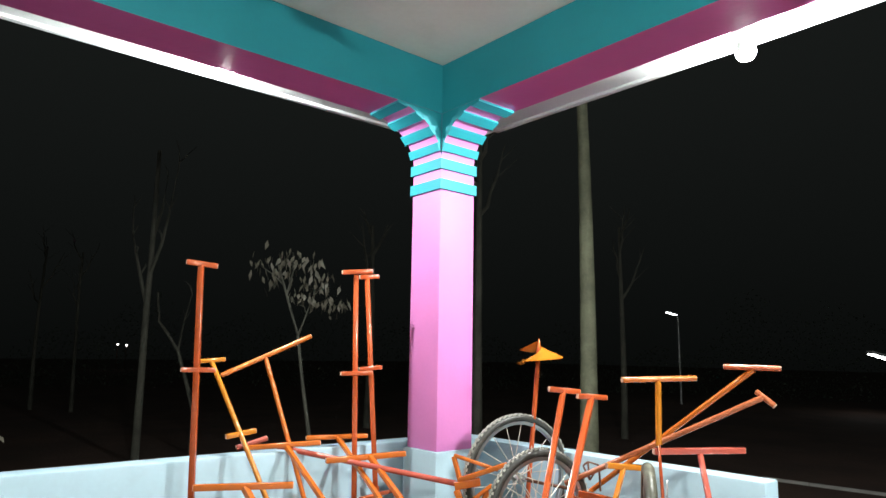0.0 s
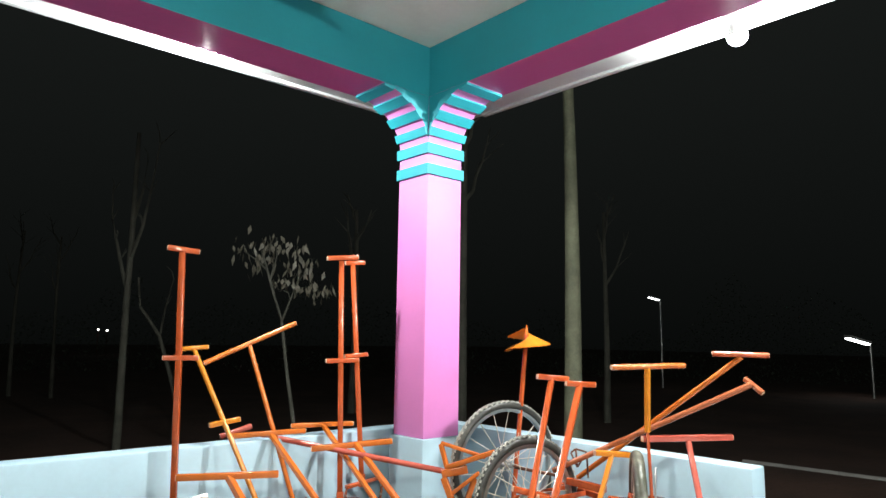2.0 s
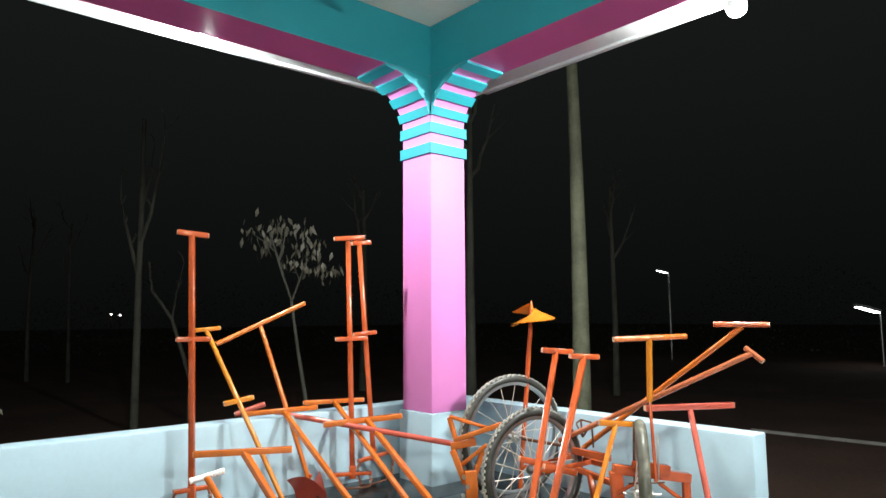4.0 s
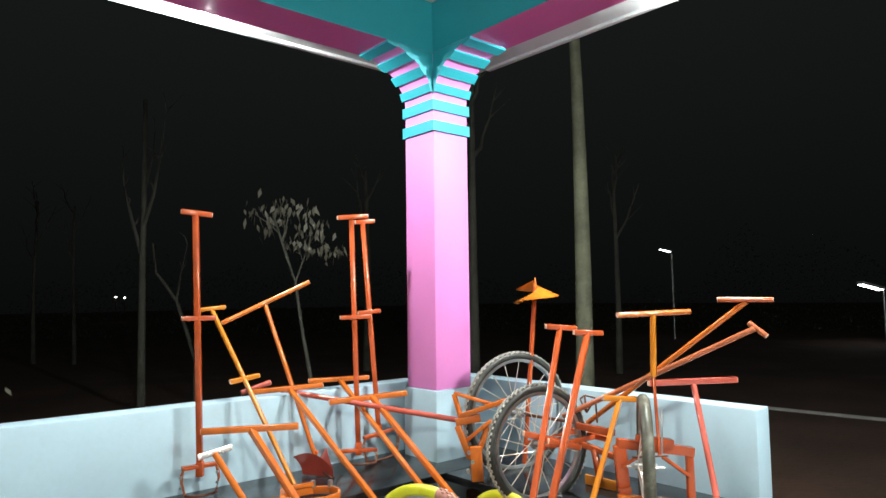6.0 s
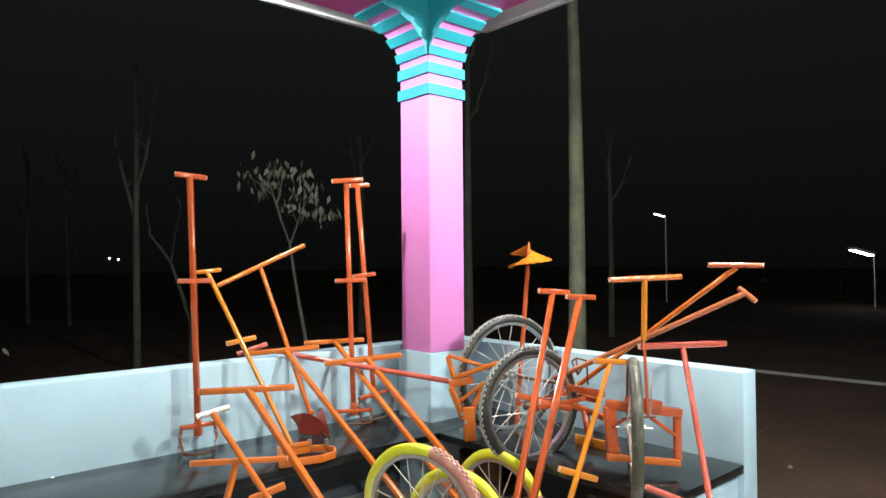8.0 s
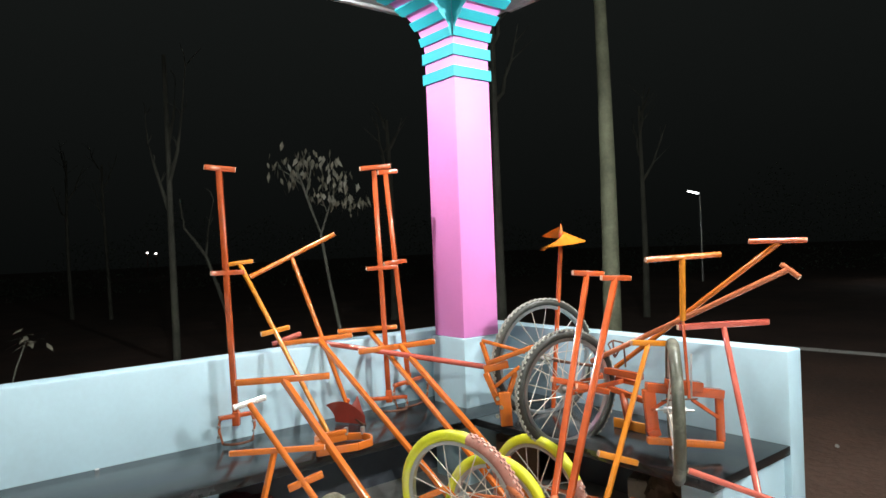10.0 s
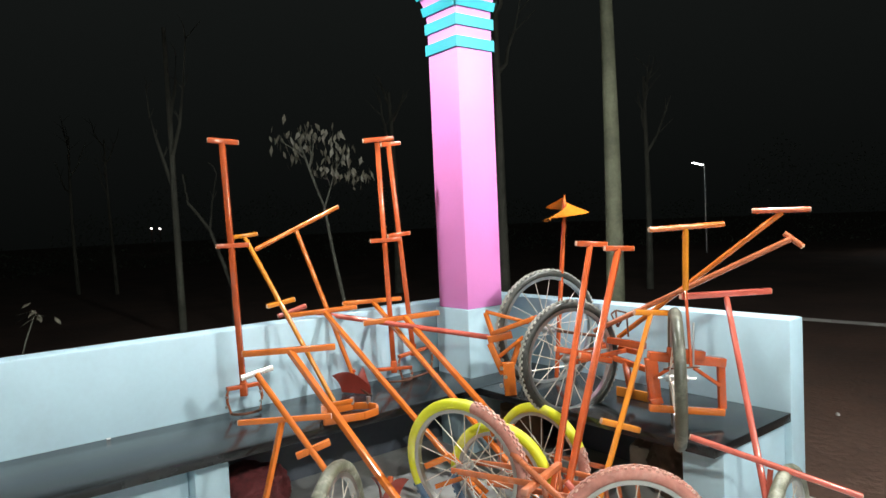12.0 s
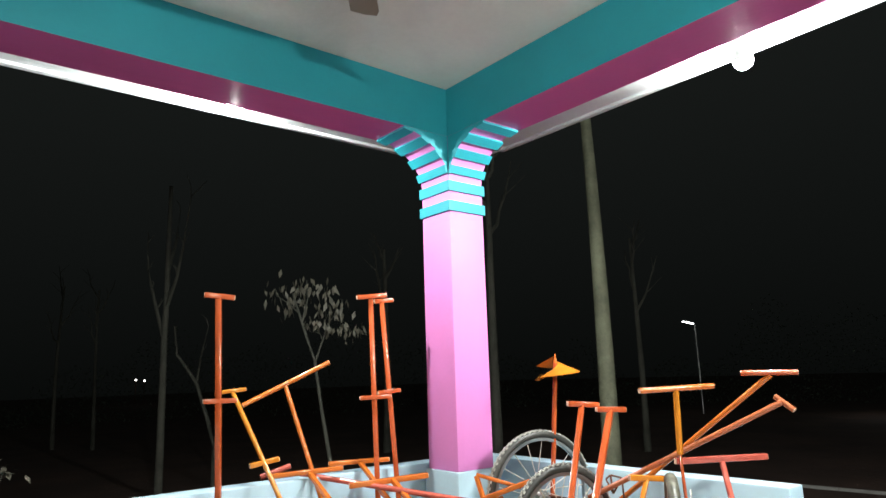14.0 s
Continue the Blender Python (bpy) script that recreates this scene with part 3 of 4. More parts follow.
def ridger(base, top, g0, g1, tip, back, paint, w=0.026):
    ob = thing("ridger", base, "orange hand ridger with red mouldboards on the seat", "ridger")
    bar("shaft", ob, base, top, w, paint, round_bar=True)
    bar("grip", ob, g0, g1, 0.027, paint, "long slanting grip bar", round_bar=True)
    mouldboard(ob, tip, back, 0.085, 0.125, PLOUGHRED)
    bar("share", ob, tip, Vector(tip) + (Vector(back) - Vector(tip)) * 0.6 + Vector((0, 0, 0.05)), 0.03, RUST, h=0.012)
    bar("stay", ob, Vector(base) + Vector((0, 0, 0.06)), Vector(back) + Vector((0, 0, 0.05)), 0.02, REDOR)
    return ob


ridger((-0.631, 0.273, 0.511), (-0.834, 0.506, 1.383), (-1.050, 0.577, 1.279), (-0.600, 0.421, 1.503), (-0.628, 0.119, 0.457), (-0.665, 0.320, 0.457), ORANGE)


# ---- stirrup hoe: amber T grip, bow blade ----
def stirrup_hoe(base, top, g0, g1, m0, m1, paint, c, u, v, w=0.026):
    ob = thing("stirrup_hoe", base, "amber stirrup hoe, its bow blade on the seat", "hoe")
    bar("shaft", ob, base, top, w, paint, round_bar=True)
    bar("grip", ob, g0, g1, 0.022, paint, "short T grip bar")
    bar("cross_bar", ob, m0, m1, 0.026, paint)
    c, u, v = Vector(c), Vector(u), Vector(v)
    out = [(-1.0, -0.8), (-0.7, 0.75), (0.35, 0.95), (0.85, 0.6), (1.0, 0.0), (0.85, -0.6), (0.3, -0.95), (-1.0, -0.8)]
    pts = [c + u * a + v * b for a, b in out]
    bm = bmesh.new()
    for p, q in zip(pts, pts[1:]):
        a, b = local(ob, p, q)
        bar_into(bm, a, b, 0.012, 0.035, 0.002)
    part("bow", bm, ORANGE, ob, "flat orange bow blade")
    bar("tool_bar", ob, pts[0] + Vector((0, 0, 0.03)), pts[1] + Vector((0, 0, 0.03)), 0.028, ORANGE)
    bar("tool_bar", ob, pts[1] + Vector((0, 0, 0.03)), pts[2] + Vector((0, 0, 0.03)), 0.022, ORANGE)
    for k in (2, 3):
        part("bolt", rod_into(bmesh.new(), *local(ob, pts[k] + Vector((0, 0, 0.01)), pts[k] + Vector((0, 0, 0.045))), 0.011, 8), STEEL, ob, "steel bolt")
    return ob


stirrup_hoe((-0.865, 0.089, 0.465), (-1.139, 0.499, 1.352), (-1.197, 0.520, 1.355), (-1.075, 0.473, 1.368), (-1.100, 0.346, 0.983), (-0.949, 0.326, 1.007), AMBER, (-0.917, -0.148, 0.476), (0.145, -0.03, 0), (0.02, 0.10, 0))


# ---- push weeders whose long handles lean against the seat ----
def push_weeder(top, mid, g0, g1, paint, w, label, foot_turn=0.0, cross=None, blade=True, z=0.03, grip_w=0.026, tubular=False):
    end = down_to(top, mid, z)
    ob = thing("push_weeder", (end.x, end.y, 0), label, "weeder", group="push weeders on the floor")
    bar("shaft", ob, end, top, w, paint, round_bar=tubular)
    bar("grip", ob, g0, g1, grip_w, paint, "T grip bar")
    if cross:
        bar("cross_bar", ob, cross[0], cross[1], 0.026, paint)
    if blade:
        c = Vector((end.x, end.y, 0.0))
        r = Matrix.Rotation(radians(foot_turn), 3, "Z")
        bar("tool_bar", ob, c + r @ Vector((-0.14, 0, 0.07)), c + r @ Vector((0.14, 0, 0.07)), 0.03, REDOR)
        for s in (-1, 0, 1):
            a = c + r @ Vector((0.12 * s, 0, 0.07))
            pts = local(ob, a, a + r @ Vector((0, 0.03, -0.03)), a + r @ Vector((0, 0.02, -0.058)), a + r @ Vector((0, -0.02, -0.068)))
            part("tine", tube_into(bmesh.new(), pts, 0.008, 8), REDOR, ob)
    return ob


push_weeder((-1.104, 0.080, 0.779), (-0.953, -0.589, 0.192), (-1.306, 0.189, 0.783), (-0.907, -0.025, 0.785), ORANGE, 0.030, "orange push weeder with a wide T grip against the seat", 20, grip_w=0.030)
push_weeder((-0.749, 0.366, 0.906), (-0.634, -0.312, 0.414), (-0.935, 0.462, 0.904), (-0.577, 0.305, 0.923), ORANGE, 0.025, "orange push weeder, its T grip over the parapet", 10)
push_weeder((-0.410, 0.395, 0.927), (-0.444, -0.375, 0.501), (-0.573, 0.474, 0.930), (-0.245, 0.339, 0.934), ORANGE, 0.024, "orange push weeder leaning over the granite seat", 0, grip_w=0.026)
push_weeder((-0.373, 0.121, 0.854), (-0.372, -0.468, 0.504), (-0.590, 0.217, 0.838), (-0.184, 0.047, 0.864), ORANGE, 0.027, "orange push weeder with a wide T grip over the seat", 0, grip_w=0.030)
push_weeder((-1.330, -0.294, 0.558), (-1.435, -0.323, 0.254), (-1.492, -0.205, 0.567), (-1.147, -0.401, 0.562), ORANGE, 0.022, "short orange push weeder standing on the floor beside the seat", 0, z=0.03, grip_w=0.023)
push_weeder((0.013, -0.916, 1.244), (-0.580, -1.162, 0.258), (-0.055, -0.887, 1.258), (0.092, -0.952, 1.245), REDOR, 0.025, "orange push weeder leaning on the seat by the wheels", 0, cross=((-0.329, -0.979, 0.804), (-0.168, -1.043, 0.759)))
push_weeder((0.104, -1.011, 1.220), (-0.442, -1.172, 0.411), (0.036, -0.982, 1.229), (0.177, -1.043, 1.221), REDOR, 0.027, "orange push weeder leaning on the seat by the wheels", 0, cross=((-0.259, -1.058, 0.775), (-0.110, -1.113, 0.733)))
push_weeder((0.152, -1.147, 0.914), (-0.423, -1.285, 0.272), (0.074, -1.110, 0.929), (0.235, -1.186, 0.913), AMBER, 0.021, "amber push weeder with a cross bar, leaning on the seat edge", 0, cross=((-0.292, -1.191, 0.517), (-0.133, -1.267, 0.457)))
push_weeder((0.229, -1.476, 1.017), (-0.129, -1.784, 0.454), (0.046, -1.370, 1.022), (0.403, -1.587, 1.024), SALMON, 0.025, "faded red push weeder leaning beside the entrance", 0, tubular=True)


# ---- bent scrap of handle, its grip whitened for glare, on its own wheel ----
def wheel_hoe(name_label, center, across, r, tyres, shaft, grip, paint, lean=0.0, cross=None, start=0.0, tines=True, width=0.048, forks=True, grip_paint=None, w=0.026, group="wheel hoes", reach=0.42, grip_w=0.025, knobs=True, frame_paint=None):
    ob = thing("wheel_hoe", (center[0], center[1], 0), name_label, "wheel hoe", group=group)
    wheel(ob, center, across, r, tyres, lean, width, knobs=knobs, start=start)
    frame_paint = frame_paint or REDOR
    u = Vector((across[0], across[1], 0)).normalized()
    n = Vector((u.y, -u.x, 0))
    c = Vector(center)
    floor_z = max(0.0, c.z - r)
    if forks:
        for s in (-1, 1):
            p = c + n * 0.06 * s
            q = c + n * 0.07 * s + u * reach + Vector((0, 0, 0.02))
            bar("fork_arm", ob, p - u * 0.03, q, 0.010, frame_paint, h=0.024)
        q = c + u * reach + Vector((0, 0, 0.02))
        bar("axle_bar", ob, q - n * 0.16, q + n * 0.16, 0.026, frame_paint)
        if tines:
            for s in (-1, 0, 1):
                a = q + n * 0.14 * s
                d = a.z - floor_z
                pts = local(ob, a, a - Vector((0, 0, d * 0.5)) + u * 0.02, a - Vector((0, 0, d * 0.85)) + u * 0.01, a - Vector((0, 0, d - 0.006)) - u * 0.05)
                part("tine", tube_into(bmesh.new(), pts, 0.010, 8, 0.006), frame_paint, ob)
    if shaft:
        bar("shaft", ob, shaft[0], shaft[1], w, paint, round_bar=True)
    if grip:
        bar("grip", ob, grip[0], grip[1], grip_w, grip_paint or paint, "T grip bar", round_bar=True)
    if cross:
        bar("foot_rest", ob, cross[0], cross[1], 0.026, paint)
    return ob


# small one, the lamp glare on its grip painted as white metal
wheel_hoe("orange wheel hoe, glare on its T grip painted white", (-1.436, -0.934, 0.278), (0.755, 0.656), 0.288, [(OLIVE, 1.0)], ((-1.324, -0.728, 0.413), (-1.440, -0.319, 0.785)), ((-1.500, -0.296, 0.778), (-1.373, -0.323, 0.803)), ORANGE,
          cross=((-1.408, -0.589, 0.498), (-1.283, -0.638, 0.538)), grip_paint=GLARE, w=0.026, forks=False, knobs=False)
# by the entrance
wheel_hoe("faded red wheel hoe with a long slanting grip", (-0.130, -1.881, 0.189), (0.98, 0.19), 0.272, [(OLIVE, 1.0)], ((-0.209, -1.844, 0.275), (-0.154, -1.838, 0.446)), ((-0.346, -1.639, 0.566), (-0.003, -2.079, 0.376)), SALMON,
          w=0.020, forks=False, grip_w=0.023, knobs=False)

# yellow and mud wheels on the floor
TOWARD = (0.30, -0.95)
wheel_hoe("orange wheel hoe with a half yellow, half muddy tyre", (-0.766, -0.846, 0.352), TOWARD, 0.298, [(PINKDUST, 0.175), (YELLOW, 0.355), (BLUETYRE, 0.17), (PINKDUST, 0.30)], ((-0.714, -1.082, 0.457), (-0.716, -1.386, 0.326)), None, BROWN, start=0.25, lean=4, reach=0.36, frame_paint=DUSTY)
wheel_hoe("orange wheel hoe with a yellow-topped muddy tyre", (-0.241, -0.778, 0.232), (0.09, -0.996), 0.271, [(PINKDUST, 0.06), (YELLOW, 0.36), (PINKDUST, 0.58)], ((-0.183, -0.884, 0.162), (-0.367, -1.231, 0.167)), None, SALMON, start=0.05, frame_paint=DUSTY)
hidden = wheel_hoe("orange wheel hoe with a yellow tyre, half hidden behind another", (-0.590, -0.870, 0.258), TOWARD, 0.255, [(YELLOW, 0.5), (BLUETYRE, 0.5)], None, None, REDOR, start=0.0, frame_paint=DUSTY)
for a, b, w in (((-0.62, -0.851, 0.461), (-0.533, -0.918, 0.485), 0.05), ((-0.853, -0.676, 0.331), (-0.757, -0.748, 0.375), 0.045), ((-0.761, -0.745, 0.375), (-0.647, -0.844, 0.206), 0.036), ((-0.548, -0.907, 0.464), (-0.505, -0.946, 0.375), 0.04), ((-0.823, -0.704, 0.241), (-0.705, -0.795, 0.283), 0.034)):
    bar("frame_plate", hidden, a, b, w * 0.3, ORANGE, "orange steel plate of the tool frame", h=w * 0.6)
wheel_hoe("wheel hoe with a tyre crusted in pinkish mud", (-0.602, -1.574, 0.225), (0.70, -0.71), 0.282, [(PINKDUST, 1.0)], ((-0.620, -1.278, 0.372), (-0.534, -1.468, 0.167)), None, SALMON, forks=False)

# the two big black-tyred ones on the seat, handles crossing over the parapet
ALONG = (0.978, -0.208)
rear = wheel_hoe("orange wheel hoe with a black knobbly tyre", (0.249, -0.402, 0.751), ALONG, 0.340, [(RUBBER, 1.0)], ((0.388, -0.768, 0.721), (0.499, -1.601, 1.366)), ((0.441, -1.495, 1.377), (0.548, -1.700, 1.374)), ORANGE, grip_paint=REDOR, tines=False, width=0.041, forks=False)
bar("fork_arm", rear, (0.249, -0.402, 0.751), (0.388, -0.768, 0.721), 0.016, RUST, "rusty fork arm")
front = wheel_hoe("orange wheel hoe, black knobbly tyre at the seat edge", (-0.065, -0.834, 0.692), ALONG, 0.290, [(RUBBER, 1.0)], ((0.094, -0.856, 0.811), (0.429, -1.669, 1.251)), ((0.436, -1.638, 1.273), (0.437, -1.712, 1.217)), BROWN, tines=False, width=0.041, reach=0.30)


def linkage(ob):
    """Welded frame of flat bars between wheel and handle."""
    for a, b, w in (((0.173, -0.894, 0.675), (0.188, -1.113, 0.634), 0.03), ((0.149, -0.899, 0.765), (0.169, -1.098, 0.753), 0.035), ((0.173, -0.979, 0.658), (0.151, -1.023, 0.529), 0.03),
                     ((0.164, -0.909, 0.893), (0.183, -0.923, 0.911), 0.009), ((0.183, -0.923, 0.911), (0.225, -0.956, 0.896), 0.009), ((0.225, -0.956, 0.896), (0.225, -0.963, 0.776), 0.009), ((0.183, -0.923, 0.911), (0.186, -0.930, 0.826), 0.009), ((0.164, -0.909, 0.893), (0.186, -0.930, 0.826), 0.009), ((0.225, -0.956, 0.896), (0.186, -0.930, 0.826), 0.009)):
        bar("link_bar", ob, a, b, w, REDOR if w > 0.02 else RUST, h=w * 0.9)
    bar("blade", ob, (0.254, -0.859, 0.480), (0.254, -1.050, 0.480), 0.012, AMBER, "flat amber blade", h=0.05)


linkage(front)
wheel_at = (-0.063, -1.412, 0.693)
upright = wheel_hoe("orange wheel hoe standing upright on the granite seat", wheel_at, (0.815, 0.58), 0.298, [(GREYRUB, 1.0)], ((0.046, -1.396, 1.052), (0.062, -1.394, 1.325)), ((-0.095, -1.321, 1.318), (0.227, -1.474, 1.327)), AMBER, grip_paint=ORANGE, tines=False, forks=False, width=0.049, knobs=False)


def toolbar_frame(ob):
    for nm, a, b, w, m in (("frame_bar", (-0.053, -1.268, 0.768), (0.210, -1.473, 0.723), 0.046, REDOR), ("frame_bar", (0.007, -1.327, 0.781), (0.129, -1.422, 0.759), 0.05, REDOR),
                           ("frame_leg", (0.196, -1.462, 0.724), (0.180, -1.474, 0.524), 0.032, REDOR), ("frame_leg", (-0.045, -1.274, 0.757), (-0.034, -1.282, 0.574), 0.050, REDOR),
                           ("skid", (-0.088, -1.290, 0.549), (0.167, -1.489, 0.515), 0.034, ORANGE), ("stay", (-0.061, -1.298, 0.674), (-0.038, -1.365, 0.725), 0.018, REDOR),
                           ("stay", (0.042, -1.428, 0.720), (0.167, -1.476, 0.627), 0.018, REDOR), ("fender_rod", (0.062, -1.419, 0.912), (0.040, -1.426, 0.720), 0.008, STEEL),
                           ("axle", (-0.095, -1.370, 0.731), (0.026, -1.464, 0.733), 0.008, RUST), ("fork_arm", (0.030, -1.422, 0.721), (0.046, -1.396, 1.052), 0.013, REDOR), ("foot_shoe", (-0.036, -1.281, 0.585), (-0.030, -1.286, 0.556), 0.062, REDOR)):
        bar(nm, ob, a, b, w, m, h=w * 0.85)


toolbar_frame(upright)


# bracket with a long red handle across the corner
def drawn_hoe():
    ob = thing("wheel_hoe_bracket", (-0.174, -0.476, 0.454), "orange steel bracket with a long red handle", "weeder")
    bar("handle", ob, (-0.112, -0.316, 0.748), (-0.733, 0.501, 0.889), 0.030, SALMON, "long faded red handle", round_bar=True)
    bar("grip", ob, (-0.919, 0.621, 0.882), (-0.755, 0.591, 0.928), 0.032, SALMON, round_bar=True)
    for a, b, w in (((-0.165, -0.347, 0.748), (-0.062, -0.428, 0.772), 0.045), ((-0.163, -0.362, 0.731), (-0.124, -0.416, 0.567), 0.036), ((-0.052, -0.473, 0.733), (-0.102, -0.446, 0.583), 0.030), ((-0.110, -0.439, 0.632), (-0.104, -0.444, 0.456), 0.062), ((-0.144, -0.315, 0.889), (-0.130, -0.363, 0.744), 0.024),
                    ((-0.144, -0.315, 0.895), (0.012, -0.486, 0.829), 0.022), ((-0.150, -0.359, 0.777), (0.007, -0.555, 0.867), 0.030), ((-0.133, -0.397, 0.657), (-0.055, -0.507, 0.765), 0.024)):
        bar("bracket_bar", ob, a, b, w, ORANGE, h=w * 0.85)
    for q in ((-0.152, -0.431, 0.605), (-0.137, -0.443, 0.558), (-0.155, -0.429, 0.514)):
        p = Vector(q)
        part("bolt", rod_into(bmesh.new(), *local(ob, p, p + Vector((-0.012, -0.016, 0))), 0.010, 8), STEEL, ob, "steel bolt")


drawn_hoe()


# earth auger upside down, its screw in the air
def auger():
    foot = (0.299, -0.404, 0.390)
    ob = thing("earth_auger", (foot[0], foot[1], BENCH), "orange hand earth auger standing upside down, screw blade in the air", "auger")
    top = Vector((0.380, -0.443, 1.486))
    bar("shaft", ob, (foot[0], foot[1], BENCH + 0.003), top - Vector((0, 0, 0.03)), 0.026, REDOR, round_bar=True)
    b = top - Vector((0, 0, 0.075))
    bm = bmesh.new()
    n = 22
    for off in (0.0, 0.004):
        rows = []
        for i in range(n + 1):
            a = 2 * math.pi * 1.02 * i / n + 1.75
            rr = 0.135 * (0.90 + 0.10 * math.sin(math.pi * i / n))
            z = 0.085 * i / n - off - 0.02
            rows.append((bm.verts.new(b - Vector(ob.location) + Vector((0.012 * math.cos(a), 0.012 * math.sin(a), z + 0.02))),
                         bm.verts.new(b - Vector(ob.location) + Vector((rr * math.cos(a), rr * math.sin(a), z - 0.03)))))
        for s, e in zip(rows, rows[1:]):
            bm.faces.new((s[0], s[1], e[1], e[0]))
    part("screw_blade", bm, AMBER, ob, "amber spiral screw blade")
    part("point", rod_into(bmesh.new(), *local(ob, top - Vector((0, 0, 0.04)), top + Vector((0, 0, 0.025))), 0.013, 10, 0.003), ORANGE, ob)


auger()
fan_tip = (-1.087, -0.753, 2.997)
ceiling_fan(fan_tip[0] - 0.616 * 0.63, fan_tip[1] - 0.788 * 0.63, 52)


# ---- outside: trees, street lamps, kerb ----
def tree(x, y, height, r, seed, limbs=5, leaves=0, leaf=LEAF, label="pale grey bare tree trunk in the dark", split=0.55, lean=0.0, leaf_size=0.12, spread=1.0, bark=BARK):
    rng = random.Random(seed)
    ob = thing("tree", (x, y, GND), label, "tree", group="trees around the pavilion")
    bm = bmesh.new()
    pts = []
    for i in range(10):
        s = i / 9
        pts.append(Vector((0.788 * lean * s * height + 0.04 * height * 0.25 * math.sin(3 * s + seed), -0.616 * lean * s * height + 0.03 * height * 0.25 * math.sin(4 * s + seed * 2), -0.1 + s * (height + 0.1))))
    tube_into(bm, pts, r, 12, r * 0.35)
    part("trunk", bm, bark, ob)
    ends = []
    for k in range(limbs):
        s = split + (0.95 - split) * k / max(1, limbs - 1)
        i = s * 9
        p = pts[int(i)].lerp(pts[min(9, int(i) + 1)], i % 1)
        a = 2.4 * k + rng.uniform(-0.4, 0.4) + seed
        ln = spread * (0.22 + 0.12 * rng.random()) * height * (1.2 - s * 0.6)
        q = [p]
        for j in range(1, 6):
            q.append(p + Vector((math.cos(a) * ln * 0.45 * (j / 5) ** 0.8, math.sin(a) * ln * 0.45 * (j / 5) ** 0.8, ln * (j / 5) ** 1.25)) + Vector((rng.uniform(-1, 1), rng.uniform(-1, 1), 0)) * 0.03 * ln)
        bm = tube_into(bmesh.new(), q, r * 0.42, 7, r * 0.08)
        ends += q[2:]
        for j in (2, 3, 4):
            b = a + rng.uniform(-1.6, 1.6)
            t = [q[j] + Vector((math.cos(b) * 0.3 * ln * u, math.sin(b) * 0.3 * ln * u, 0.28 * ln * u)) for u in (0, 0.35, 0.7, 1.0)]
            tube_into(bm, t, r * 0.14, 5, r * 0.04)
            ends += t[1:]
        part("limb", bm, bark, ob)
    if leaves:
        bm = bmesh.new()
        for k in range(leaves):
            c = rng.choice(ends) + Vector((rng.gauss(0, 1), rng.gauss(0, 1), rng.gauss(0, 0.8))) * leaf_size * 1.5
            d = Vector((rng.gauss(0, 0.5), rng.gauss(0, 0.5), -1)).normalized()
            f = frame_on(d, (rng.uniform(-1, 1), rng.uniform(-1, 1), 0.1))
            l, w = leaf_size * rng.uniform(0.7, 1.4), leaf_size * rng.uniform(0.13, 0.22)
            q = [(0, 0, 0), (w, 0.02 * l, l * 0.45), (0, 0.05 * l, l), (-w, 0.02 * l, l * 0.45)]
            vs = [bm.verts.new(c + f @ Vector(p)) for p in q]
            bm.faces.new(vs[:3])
            bm.faces.new((vs[0], vs[2], vs[3]))
        part("crown", bm, leaf, ob, "sparse hanging dry leaves")
    return ob


def far(p, q):
    """A place on the ground in the direction of p, q metres from the camera."""
    d = Vector((p[0] + 2.508, p[1] + 2.987, 0)).normalized()
    return (-2.508 + d.x * q, -2.987 + d.y * q)


def placed_tree(label, trunk, r, limbs, clumps=(), leaf_len=0.115, per=15, seed=1):
    """A tree whose trunk and limbs follow given points; clumps: centres of hanging leaf bunches."""
    rng = random.Random(seed)
    o = Vector((trunk[0][0], trunk[0][1], GND))
    ob = thing("tree", o, label, "tree", group="trees around the pavilion")
    pts = [Vector((0, 0, -0.1))] + [Vector(p) - o for p in trunk]
    part("trunk", tube_into(bmesh.new(), pts, r, 12, r * 0.45), BARK, ob)
    for line in limbs:
        q = [Vector(p) - o for p in line]
        bm = tube_into(bmesh.new(), q, r * 0.5, 8, r * 0.12)
        for i in range(1, len(q)):
            d = (q[i] - q[i - 1])
            for k in range(2):
                e = q[i] + Vector((rng.uniform(-0.4, 0.4), rng.uniform(-0.4, 0.4), 0.5)) * d.length * 0.8
                tube_into(bm, [q[i], q[i].lerp(e, 0.5) + Vector((0.02, 0, 0.03)), e], r * 0.15, 5, r * 0.05)
        part("limb", bm, BARK, ob)
    bm = bmesh.new()
    for c in clumps:
        c = Vector(c) - o
        for k in range(per):
            p = c + Vector((rng.gauss(0, 0.085), rng.gauss(0, 0.10), rng.gauss(0.03, 0.06)))
            f = frame_on((rng.gauss(0, 0.28), rng.gauss(0, 0.28), -1), (rng.uniform(-1, 1), rng.uniform(-1, 1), 0.1))
            l, w = leaf_len * rng.uniform(0.6, 1.3), leaf_len * rng.uniform(0.13, 0.24)
            vs = [bm.verts.new(p + f @ Vector(t)) for t in ((0, 0, 0), (w, 0.02 * l, l * 0.4), (0.3 * w, 0.05 * l, l), (-w, 0.02 * l, l * 0.5))]
            bm.faces.new(vs[:3])
            bm.faces.new((vs[0], vs[2], vs[3]))
    if clumps:
        leaves = part("leaves", bm, LEAF, ob, "bunches of hanging dry leaves")
        tagged(leaves, kind="stuff")
    else:
        bm.free()
    return ob


